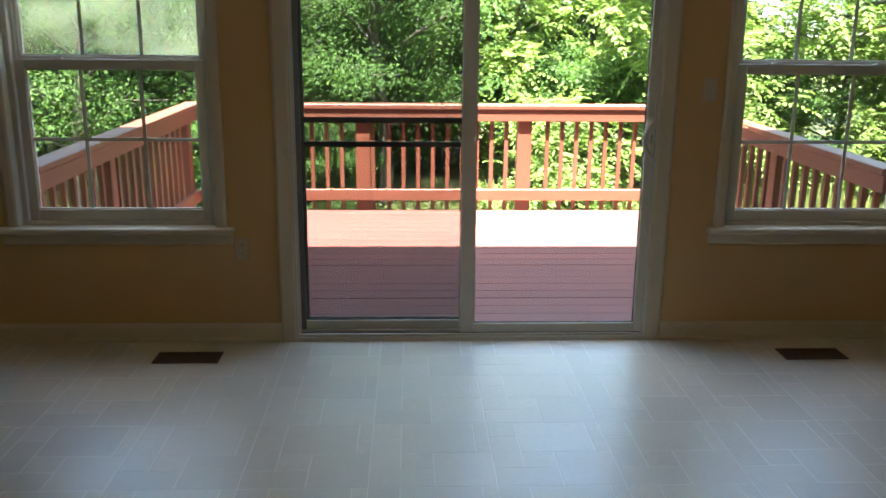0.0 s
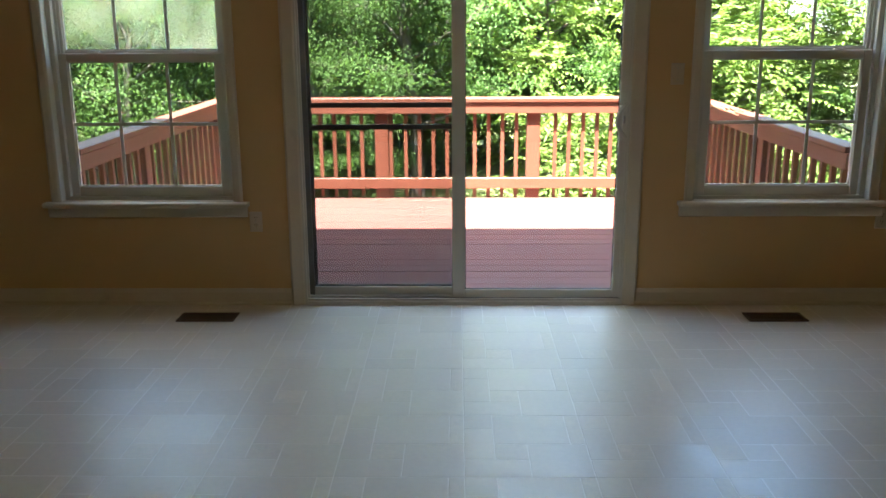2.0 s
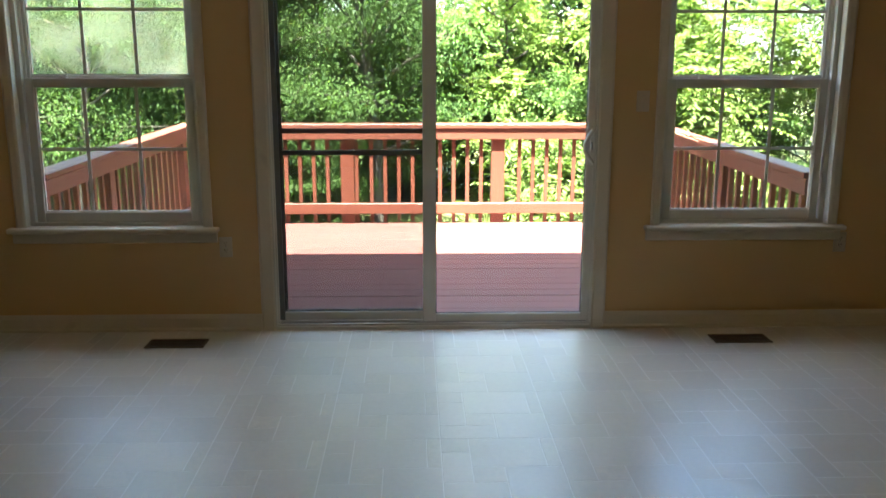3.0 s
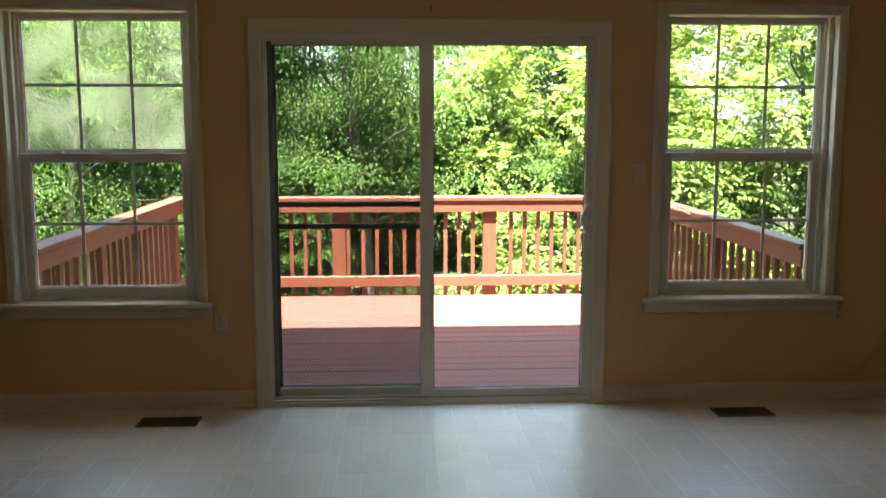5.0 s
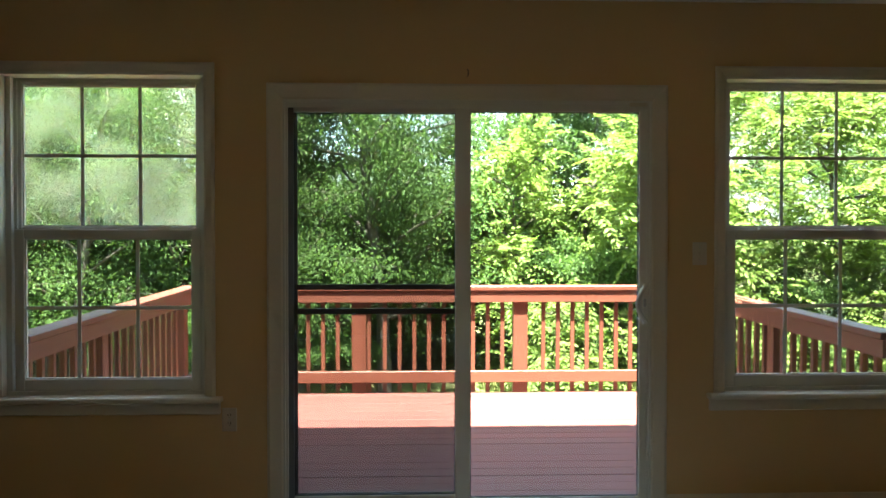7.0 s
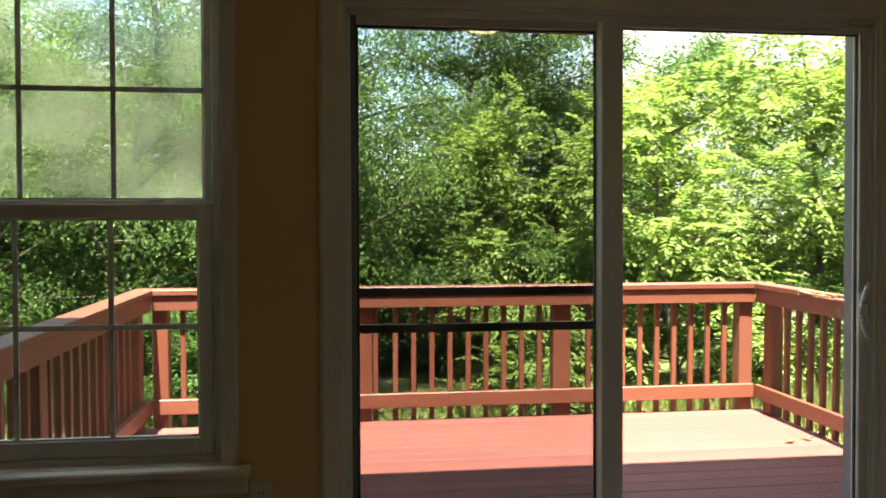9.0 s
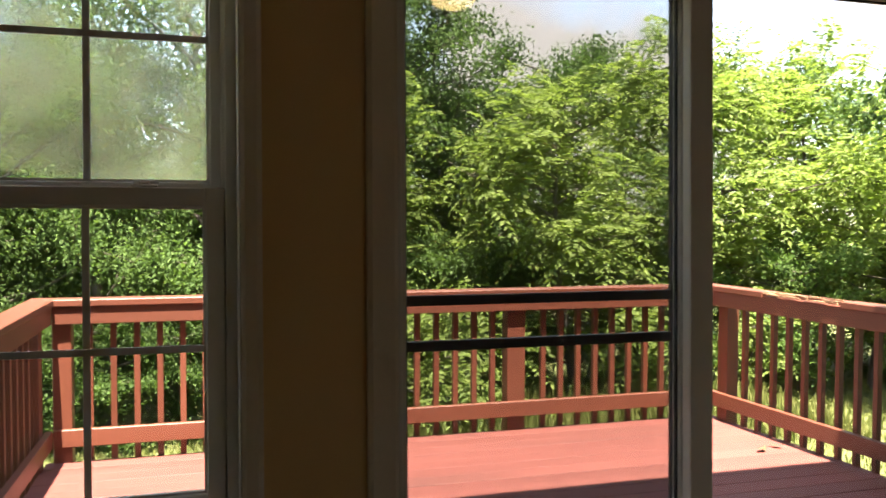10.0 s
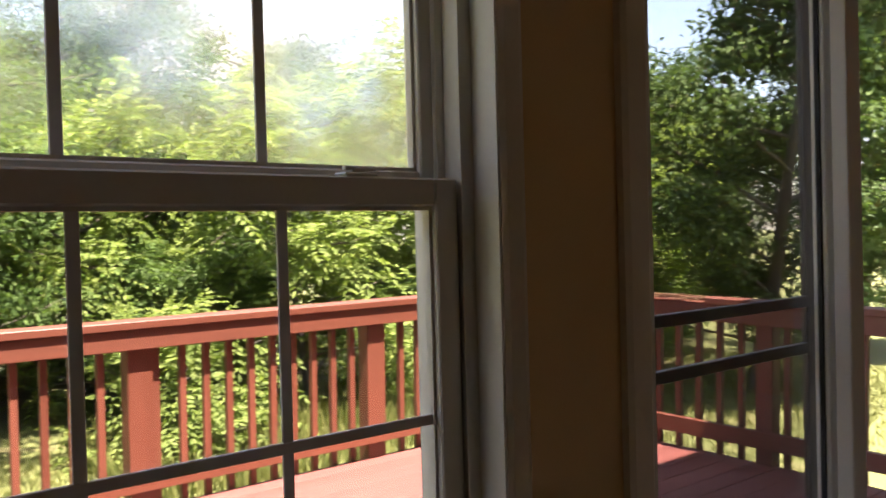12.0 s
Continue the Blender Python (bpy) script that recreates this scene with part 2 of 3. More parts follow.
def profile(bm, points, axis, a, b):
    """A moulding: a cross-section swept straight from a to b along x ('x': points are (y, z)), y ((x, z)) or z ((x, y))."""
    put = {"x": lambda s, p: (s, p[0], p[1]), "y": lambda s, p: (p[0], s, p[1]), "z": lambda s, p: (p[0], p[1], s)}[axis]
    rings = [[bm.verts.new(put(s, p)) for p in points] for s in (a, b)]
    n = len(points)
    for i in range(n):
        bm.faces.new((rings[0][i], rings[0][(i + 1) % n], rings[1][(i + 1) % n], rings[1][i]))
    bm.faces.new(rings[0]), bm.faces.new(rings[1])
    bmesh.ops.recalc_face_normals(bm, faces=bm.faces)
    return bm


def mesh_of(bm, name, material):
    me = bpy.data.meshes.new(name)
    bm.to_mesh(me)
    bm.free()
    me.materials.append(material)
    return me


def part(name, bm, material, parent, label=""):
    """Links a bmesh, drawn in the place's own metres, as one mesh under a thing or a part."""
    base = BASE[parent]
    bmesh.ops.translate(bm, verts=bm.verts, vec=-base)
    ob = new(name, mesh_of(bm, name, material))
    ob.parent = parent
    BASE[ob] = base
    return tagged(ob, label)


def piece(name, me, parent, at):
    """One more piece on a mesh that alike pieces share."""
    ob = new(name, me)
    ob.parent = parent
    ob.location = Vector(at) - BASE[parent]
    return ob


def structure(name, bm, material, label, category):
    ob = new(name, mesh_of(bm, name, material))
    BASE[ob] = Vector((0, 0, 0))
    return tagged(ob, label, category, kind="structure")


# ---- the room ----
XW, XE, YS, ZC, WT = -3.4, 3.6, -7.6, 2.54, 0.17
DOOR = (-0.90, 0.912, 2.05)
WIN = ((-2.255, -1.280), (1.280, 2.250))
W0, W1 = 0.60, 2.172
bm = boxes(((XW - WT, 0, -0.25), (XE + WT, WT, -0.005)),
           ((XW - WT, 0, -0.005), (WIN[0][0], WT, ZC + 0.2)), ((WIN[0][1], 0, -0.005), (DOOR[0], WT, ZC + 0.2)),
           ((DOOR[1], 0, -0.005), (WIN[1][0], WT, ZC + 0.2)), ((WIN[1][1], 0, -0.005), (XE + WT, WT, ZC + 0.2)),
           ((DOOR[0], 0, DOOR[2]), (DOOR[1], WT, ZC + 0.2)),
           *[q for a, b in WIN for q in (((a, 0, -0.005), (b, WT, W0)), ((a, 0, W1), (b, WT, ZC + 0.2)))])
structure("wall_north", bm, WALL, "warm tan painted wall with a door and two windows", "wall")
structure("wall_west", boxes(((XW - WT, YS - WT, -0.25), (XW, 0, ZC + 0.2))), WALL, "warm tan painted plain side wall", "wall")
structure("wall_east", boxes(((XE, YS - WT, -0.25), (XE + WT, 0, ZC + 0.2))), WALL, "warm tan painted plain side wall", "wall")
structure("wall_south", boxes(((XW, YS - WT, -0.25), (XE, YS, ZC + 0.2))), WALL, "warm tan painted plain rear wall", "wall")
structure("ceiling", boxes(((XW, YS, ZC), (XE, 0, ZC + 0.18))), CEIL, "flat white painted ceiling", "ceiling")
floor = structure("floor", boxes(((XW, YS, -0.2), (XE, 0, -0.0005))), GROUT, "beige sheet vinyl floor in a modular tile pattern", "floor")
house = structure("house_wall", boxes(((-7, WT, 2.3), (7, WT + 0.02, 3.7)), ((-7, WT, -1.6), (XW - WT, WT + 0.02, 2.3)), ((XE + WT, WT, -1.6), (7, WT + 0.02, 2.3)),
                  ((XW - WT, WT, -1.6), (XE + WT, WT + 0.02, -0.25))), SIDING, "pale siding on the back of the house", "wall")
bm = bmesh.new()
profile(bm, [(0.60, 3.62), (0.60, 3.74), (-9.0, 7.0), (-9.0, 6.85)], "x", -7.3, 7.3)
structure("roof", bm, SHINGLE, "grey shingled roof with a deep eave", "roof")

# baseboards with a moulded top and a shoe
BB = [(0, 0), (-0.024, 0), (-0.024, 0.012), (-0.014, 0.022), (-0.014, 0.074), (-0.010, 0.082), (-0.006, 0.094), (0, 0.096)]
for x0, x1 in ((XW, -0.98), (0.98, XE)):
    structure("baseboard", profile(bmesh.new(), BB, "x", x0, x1), TRIM, "white painted baseboard with a rounded shoe", "baseboard")
for x, s in ((XW, -1), (XE, 1)):
    structure("baseboard", profile(bmesh.new(), [(x + s * p[0], p[1]) for p in BB], "y", YS, -0.026), TRIM, "white painted baseboard with a rounded shoe", "baseboard")


def frame_casing(parent, x0, x1, z0, z1, w):
    """Stepped casing round an opening, its upper corners mitred."""
    sec = ((0, 0), (0, -0.012), (0.010, -0.017), (w - 0.012, -0.021), (w, -0.015), (w, 0))

    def strip(name, low, high):
        bm = bmesh.new()
        a, b = [bm.verts.new(p) for p in low], [bm.verts.new(p) for p in high]
        for k in range(6):
            bm.faces.new((a[k], a[(k + 1) % 6], b[(k + 1) % 6], b[k]))
        bm.faces.new(a), bm.faces.new(b)
        bmesh.ops.recalc_face_normals(bm, faces=bm.faces)
        part(name, bm, TRIM, parent)

    gap = 0.0006
    for s, x in ((-1, x0), (1, x1)):
        strip("side_casing", [(x + s * u, v, z0) for u, v in sec], [(x + s * u, v, z1 + u - gap) for u, v in sec])
    strip("head_casing", [(x0 - u + gap, v, z1 + u) for u, v in sec], [(x1 + u - gap, v, z1 + u) for u, v in sec])


def sash(parent, name, x0, x1, z0, z1, y0, y1, stile, top, bottom, pane_mat, crossing, middle):
    """One window sash: two stiles, two rails, a pane and the grid of flat bars in it."""
    sa = part(name, boxes(((x0, y0, z0), (x0 + stile, y1, z1)), ((x1 - stile, y0, z0), (x1, y1, z1)), bevel=0.003), VINYL, parent)
    part("top_rail", boxes(((x0 + stile, y0 + 0.001, z1 - top), (x1 - stile, y1, z1)), bevel=0.003), VINYL, sa)
    part("bottom_rail", boxes(((x0 + stile, y0 + 0.001, z0), (x1 - stile, y1, z0 + bottom)), bevel=0.003), VINYL, sa)
    gx0, gx1, gz0, gz1 = x0 + stile, x1 - stile, z0 + bottom, z1 - top
    yc = (y0 + y1) / 2
    # dark glazing line and stepped bead
    part("glazing_bead", boxes(((gx0, yc - 0.008, gz0), (gx0 + 0.006, yc + 0.008, gz1)), ((gx1 - 0.006, yc - 0.008, gz0), (gx1, yc + 0.008, gz1)),
                               ((gx0 + 0.006, yc - 0.008, gz0), (gx1 - 0.006, yc + 0.008, gz0 + 0.006)), ((gx0 + 0.006, yc - 0.008, gz1 - 0.006), (gx1 - 0.006, yc + 0.008, gz1))), VINYL, sa)
    pane = part("pane", boxes(((gx0, yc + 0.003, gz0), (gx1, yc + 0.006, gz1))), pane_mat, sa, "clear glass pane" if pane_mat is CLEAR else "fogged glass pane")
    pane.visible_shadow = False
    for k in (1, 2):
        x = middle + (k - 1.5) * 0.284
        part("grid_bar", boxes(((x - 0.0085, yc - 0.004, gz0), (x + 0.0085, yc + 0.001, gz1)), bevel=0.001), GRID, sa)
    part("grid_bar", boxes(((gx0, yc - 0.005, crossing - 0.0085), (gx1, yc + 0.0005, crossing + 0.0085)), bevel=0.001), GRID, sa)
    return sa


def window(name, x0, x1, fog, outer):
    zc = 1.415
    mid = (x0 + x1) / 2
    # the sash stands closer to the jamb on the side away from the door
    ends = lambda far, near: (x0 + far, x1 - near) if mid < 0 else (x0 + near, x1 - far)
    w = thing(name, ((x0 + x1) / 2, 0, W0), "white double-hung window with grid bars, closed", "window", kind="structure")
    frame_casing(w, x0, x1, W0 + 0.004, W1, 0.050)
    part("window_sill", boxes(((x0 - 0.088, -0.062, W0 - 0.024), (x1 + 0.088, 0.0, W0 + 0.003)), bevel=0.006), TRIM, w)
    part("inner_sill", boxes(((x0, 0.001, W0 - 0.02), (x1, 0.12, W0 + 0.003))), TRIM, w)
    part("apron", boxes(((x0 - 0.075, -0.018, W0 - 0.085), (x1 + 0.075, 0, W0 - 0.025)), bevel=0.004), TRIM, w)
    for s, x, d_out in ((1, x0, outer[0]), (-1, x1, outer[1])):
        step = lambda d, a, b: ((min(x, x + s * d), a, W0 + 0.003), (max(x, x + s * d), b, W1))
        part("jamb", boxes(step(0.004, -0.010, 0.050), step(0.030, 0.050, 0.056), step(0.022, 0.056, 0.100), step(0.038, 0.100, 0.108), step(0.022, 0.108, 0.152), step(d_out, 0.152, 0.178), bevel=0.001), VINYL, w)
    part("head_jamb", boxes(((x0 + 0.004, -0.010, W1 - 0.012), (x1 - 0.004, 0.168, W1)), ((x0 + 0.026, 0.10, W1 - 0.026), (x1 - 0.026, 0.168, W1 - 0.012))), VINYL, w)
    part("sill_track", boxes(((x0 + 0.004, 0.045, W0 + 0.003), (x1 - 0.004, 0.168, W0 + 0.022))), VINYL, w)
    sash(w, "upper_sash", *ends(0.025, 0.035), zc - 0.035, W1 - 0.012, 0.110, 0.150, 0.030, 0.032, 0.050, fog, 1.781, mid)
    low = sash(w, "lower_sash", *ends(0.039, 0.031), W0 + 0.022, zc, 0.058, 0.098, 0.046, 0.045, 0.056, CLEAR, 1.028, mid)
    for k in (0.24, 0.78):
        x = x0 + (x1 - x0) * k
        lock = boxes(((x - 0.030, 0.062, zc), (x + 0.030, 0.094, zc + 0.006)), ((x - 0.012, 0.068, zc + 0.006), (x + 0.012, 0.090, zc + 0.014)), bevel=0.002)
        box(lock, (x - 0.026, 0.070, zc + 0.009), (x + 0.034, 0.080, zc + 0.016), 0.002)
        part("sash_lock", lock, VINYL, low, "white cam lock")
    half = part("insect_screen", boxes(((x0 + outer[0] + 0.001, 0.172, W0 + 0.022), (x1 - outer[1] - 0.001, 0.1725, zc))), insect_mesh("window_screen", 0.10), w)
    return w


window("window_1", *WIN[0], FOGGED, (0.040, 0.028))
window("window_2", *WIN[1], CLEAR, (0.028, 0.040))

# ---- the sliding door ----
door = thing("door_1", (0, 0, 0), "white sliding glass patio door with an insect screen, closed", "door", kind="structure")
X0, X1, ZT = DOOR
frame_casing(door, X0, X1, 0.0, ZT - 0.002, 0.078)
part("side_jamb", boxes(((X0, -0.012, 0.0), (X0 + 0.010, 0.15, ZT)), ((X0 + 0.010, 0.0, 0.036), (X0 + 0.022, 0.012, ZT - 0.02)), bevel=0.001), VINYL, door)
part("side_jamb", boxes(((X1 - 0.010, -0.012, 0.0), (X1, 0.095, ZT)), ((X1 - 0.022, 0.0, 0.036), (X1 - 0.010, 0.012, ZT - 0.02)), ((X1 - 0.018, 0.058, 0.036), (X1 - 0.010, 0.066, ZT - 0.02)), bevel=0.001), VINYL, door)
# painted grey to stand for the shade on the white outer frame
part("outer_jamb", boxes(((X1 - 0.012, 0.0955, 0.0), (X1, 0.165, ZT - 0.02))), SHADEGREY, door, "outer jamb with its shade painted in as grey")
part("head_track", boxes(((X0 + 0.010, -0.008, ZT - 0.018), (X1 - 0.010, 0.15, ZT)), ((X0 + 0.010, 0.0, ZT - 0.042), (X1 - 0.010, 0.006, ZT - 0.018)), bevel=0.001), VINYL, door)
part("threshold", boxes(((X0 + 0.010, -0.020, -0.0005), (X1 - 0.010, 0.17, 0.022)), ((X0 + 0.010, -0.012, 0.022), (X1 - 0.010, 0.004, 0.036)), ((X0 + 0.010, 0.054, 0.022), (X1 - 0.010, 0.062, 0.034)),
                        ((X0 + 0.010, 0.118, 0.022), (X1 - 0.010, 0.126, 0.034)), bevel=0.002), VINYL, door)
part("track_slot", boxes(((X0 + 0.012, 0.005, 0.0225), (X1 - 0.012, 0.053, 0.0245))), GASKET, door, "black track groove")


def door_panel(name, x0, x1, y0, y1, left, right, label, stile):
    p = part(name, boxes(((x0, y0, 0.036), (x0 + left, y1, ZT - 0.02)), bevel=0.003), stile, door, label)
    part("right_stile", boxes(((x1 - right, y0, 0.036), (x1, y1, ZT - 0.02)), bevel=0.003), VINYL, p)
    part("top_rail", boxes(((x0 + left, y0 + 0.001, 1.995), (x1 - right, y1, ZT - 0.02)), bevel=0.003), VINYL, p)
    part("bottom_rail", boxes(((x0 + left, y0 + 0.001, 0.036), (x1 - right, y1, 0.084)), bevel=0.003), VINYL, p)
    yc = (y0 + y1) / 2
    a, b = x0 + left, x1 - right
    part("gasket", boxes(((a, yc - 0.007, 0.084), (a + 0.004, yc + 0.007, 1.995)), ((b - 0.004, yc - 0.007, 0.084), (b, yc + 0.007, 1.995)),
                         ((a + 0.004, yc - 0.007, 0.084), (b - 0.004, yc + 0.007, 0.088)), ((a + 0.004, yc - 0.007, 1.991), (b - 0.004, yc + 0.007, 1.995))), GASKET, p, "thin black gasket")
    pane = part("pane", boxes(((a, yc - 0.002, 0.084), (b, yc + 0.002, 1.995))), CLEAR, p, "clear glass pane")
    pane.visible_shadow = False
    return p


# left stile coloured grey for the shade of its recess
fixed = door_panel("fixed_panel", X0 + 0.012, 0.02, 0.066, 0.106, 0.030, 0.075, "", SHADEGREY)
slide = door_panel("sliding_panel", -0.058, X1 - 0.012, 0.008, 0.050, 0.073, 0.045, "", VINYL)
part("latch_slot", boxes(((0.012, 0.022, 0.99), (0.0158, 0.036, 1.06)), bevel=0.001), GASKET, slide, "small black latch slot")
# curved pull handle on the sliding panel's outer stile
bm = bmesh.new()
pts = [Vector((0.891 - 0.056 * math.sin(math.pi * k / 12), 0.004 - 0.042 * math.sin(math.pi * k / 12), 0.955 + 0.185 * k / 12)) for k in range(13)]
for p0, p1 in zip(pts, pts[1:]):
    rod(bm, p0, p1, 0.0105, sides=8)
part("handle", bm, VINYL, slide, "white curved pull handle")
part("handle_plate", boxes(((0.872, 0.001, 0.940), (0.899, 0.0075, 1.155)), bevel=0.003), VINYL, slide)
part("thumb_latch", boxes(((0.874, -0.010, 1.03), (0.886, 0.002, 1.07)), bevel=0.003), STEEL, slide)
part("contact_sensor", boxes(((0.80, -0.020, ZT - 0.030), (0.885, -0.008, ZT - 0.012)), bevel=0.002), PLATE, door, "small grey alarm contact")
# outer insect screen before the fixed panel
scr = part("screen_frame", boxes(((X0 + 0.012, 0.128, 0.036), (X0 + 0.052, 0.146, ZT - 0.02)), ((-0.045, 0.128, 0.036), (0.0, 0.146, ZT - 0.02)),
                                 ((X0 + 0.052, 0.128, 0.036), (-0.045, 0.146, 0.082)), ((X0 + 0.052, 0.128, 1.998), (-0.045, 0.146, ZT - 0.02)), bevel=0.002), DARKALU, door, "dark bronze screen frame")
part("push_bar", boxes(((X0 + 0.052, 0.126, 1.110), (-0.045, 0.144, 1.138)), bevel=0.002), DARKALU, scr)
part("push_bar", boxes(((X0 + 0.052, 0.126, 0.988), (-0.045, 0.144, 1.016)), bevel=0.002), DARKALU, scr)
part("insect_screen", boxes(((X0 + 0.052, 0.1365, 0.082), (-0.045, 0.137, 1.998))), SCREEN, scr, "fine dark insect screen")


# ---- fixtures ----
def outlet(x, z):
    o = thing("wall_outlet", (x, 0, z - 0.058), "white duplex wall outlet below a window", "outlet", "wall outlets")
    part("cover_plate", boxes(((x - 0.036, -0.006, z - 0.058), (x + 0.036, 0, z + 0.058)), bevel=0.003), PLATE, o)
    for dz in (-0.02, 0.02):
        f = part("receptacle", rod(bmesh.new(), (x, -0.004, z + dz), (x, -0.0085, z + dz), 0.0165, sides=16), PLATE, o)
        part("slots", boxes(((x - 0.008, -0.0095, z + dz), (x - 0.005, -0.008, z + dz + 0.009)), ((x + 0.005, -0.0095, z + dz), (x + 0.008, -0.008, z + dz + 0.009)),
                            ((x - 0.002, -0.0095, z + dz - 0.010), (x + 0.002, -0.008, z + dz - 0.006))), SLOT, f)
    part("screw", rod(bmesh.new(), (x, -0.005, z), (x, -0.0075, z), 0.003, sides=8), STEEL, o)


outlet(-1.163, 0.487)
outlet(2.333, 0.500)
sw = thing("light_switch", (1.155, 0, 1.238), "white toggle light switch beside the door", "switch")
part("cover_plate", boxes(((1.119, -0.006, 1.238), (1.191, 0, 1.352)), bevel=0.003), PLATE, sw)
part("toggle", boxes(((1.150, -0.016, 1.288), (1.160, -0.005, 1.306)), bevel=0.002), PLATE, sw)
for z in (1.265, 1.325):
    part("screw", rod(bmesh.new(), (1.155, -0.005, z), (1.155, -0.0075, z), 0.003, sides=8), STEEL, sw)


def register(x, y):
    r = thing("floor_register", (x, y, 0), "brown metal louvred register set in the floor", "floor vent", "floor registers")
    hx, hy = 0.158, 0.072
    part("rim", boxes(((x - hx, y - hy, 0), (x + hx, y - hy + 0.018, 0.006)), ((x - hx, y + hy - 0.018, 0), (x + hx, y + hy, 0.006)),
                      ((x - hx, y - hy + 0.018, 0), (x - hx + 0.018, y + hy - 0.018, 0.006)), ((x + hx - 0.018, y - hy + 0.018, 0), (x + hx, y + hy - 0.018, 0.006)), bevel=0.0015), REGISTER, r)
    # no real opening: a thin dark sheet paints the shade under the slats
    part("duct", boxes(((x - hx + 0.018, y - hy + 0.018, 0.0002), (x + hx - 0.018, y + hy - 0.018, 0.0012))), UNDERSHADE, r, "dark plate standing in for the shade below the slats")
    me = mesh_of(boxes(((-0.0022, -hy + 0.018, 0.0012), (0.0022, hy - 0.018, 0.0052))), "slat", REGISTER)
    for k in range(19):
        piece("slat", me, r, (x - hx + 0.031 + k * (2 * hx - 0.062) / 18, y, 0))
    part("crossbar", boxes(((x - hx + 0.018, y - 0.003, 0.0015), (x + hx - 0.018, y + 0.003, 0.0056))), REGISTER, r)


register(-1.402, -0.245)
register(1.702, -0.241)

hook = thing("wall_hook", (0.0, 0, 2.165), "small dark wire hook on the wall above the door", "hook")
bm = bmesh.new()
for a, b in (((0, 0, 2.20), (0, -0.02, 2.195)), ((0, -0.02, 2.195), (0.003, -0.024, 2.172)), ((0.003, -0.024, 2.172), (-0.004, -0.03, 2.158))):
    rod(bm, a, b, 0.0028, sides=6)
part("wire", bm, DARKALU, hook)

lamp = thing("ceiling_light", (-0.04, -2.05, ZC), "lit flush ceiling light with an opal glass bowl", "ceiling light")
bm = bmesh.new()
bmesh.ops.create_uvsphere(bm, u_segments=32, v_segments=16, radius=0.115, matrix=Matrix.Translation((-0.04, -2.05, ZC - 0.02)) @ Matrix.Diagonal((1, 1, 0.4, 1)))
bmesh.ops.delete(bm, geom=[v for v in bm.verts if v.co.z > ZC - 0.024], context="VERTS")
part("shade", bm, LAMP_GLASS, lamp, "glowing warm opal bowl")
part("canopy", rod(bmesh.new(), (-0.04, -2.05, ZC), (-0.04, -2.05, ZC - 0.022), 0.125, sides=32), BRASS, lamp)

# ---- the deck ----
DX0, DX1, DY1, DZ = -2.13, 2.13, 3.13, 0.04
deck = thing("deck", (0, 0.2, DZ - 0.3), "red-stained wooden deck of boards behind the house", "deck")
part("joist", boxes(((DX0 + 0.06, 0.2, DZ - 0.26), (DX0 + 0.10, DY1 - 0.04, DZ - 0.028))), RAILY, deck)
part("joist", boxes(((DX1 - 0.10, 0.2, DZ - 0.26), (DX1 - 0.06, DY1 - 0.04, DZ - 0.028))), RAILY, deck)
part("joist", boxes(((-0.02, 0.2, DZ - 0.26), (0.02, DY1 - 0.04, DZ - 0.028))), RAILY, deck)
part("rim_joist", boxes(((DX0 + 0.06, DY1 - 0.04, DZ - 0.26), (DX1 - 0.06, DY1 - 0.002, DZ - 0.028))), RAILX, deck)
for x in (DX0 + 0.12, DX1 - 0.12, 0.0):
    part("support_post", boxes(((x - 0.045, DY1 - 0.14, -1.4), (x + 0.045, DY1 - 0.05, DZ - 0.262))), RAILZ, deck)
BW = 0.1385
FLARE = 0.040  # the deck widens a little towards the house
board = mesh_of(boxes(((DX0, -BW / 2 + 0.0013, -0.026), (DX1, BW / 2 - 0.0013, 0)), bevel=0.0025), "board", DECK)
y = DY1 - BW / 2
while y > 0.24:
    b = piece("board", board, deck, (random.uniform(-0.006, 0.006), y, DZ + random.uniform(-0.0015, 0.0015)))
    b.scale.x = 1 + FLARE * (DY1 - y) / DX1
    y -= BW

CAP, FAS0, LOW0, LOW1 = 0.955, 0.818, 0.136, 0.232
YF = 3.07


def railing(name, label, at):
    return thing(name, at, label, "railing", "deck railings")


BAL_LEN = (-0.16, CAP - 0.04)
bal_me = mesh_of(boxes(((-0.0165, -0.0165, BAL_LEN[0]), (0.0165, 0.0165, BAL_LEN[1])), bevel=0.002), "baluster", RAILZ)
# far railing
rf = railing("deck_railing", "red-stained wooden railing along the deck's far edge", (0, YF + 0.05, DZ))
part("cap", boxes(((-2.205, YF - 0.015, CAP - 0.038), (2.165, YF + 0.125, CAP)), bevel=0.004), RAILX, rf)
part("upper_rail", boxes(((-2.085, YF, FAS0), (2.06, YF + 0.038, CAP - 0.0385)), bevel=0.003), RAILX, rf)
part("lower_rail", boxes(((-2.085, YF, LOW0), (2.06, YF + 0.038, LOW1)), bevel=0.003), RAILX, rf)
for x0, x1 in ((-0.776, -0.654), (0.600, 0.722)):
    part("post", boxes(((x0, YF + 0.0385, -0.30), (x1, YF + 0.14, CAP - 0.039)), bevel=0.004), RAILZ, rf)
piece("baluster", bal_me, rf, (-0.632, YF + 0.074, 0))
for x in [-0.904 - 0.125 * k for k in range(9)] + [-0.505 + 0.1255 * k for k in range(9)] + [0.851 + 0.1255 * k for k in range(9)]:
    piece("baluster", bal_me, rf, (x + 0.008, YF + 0.074, 0))
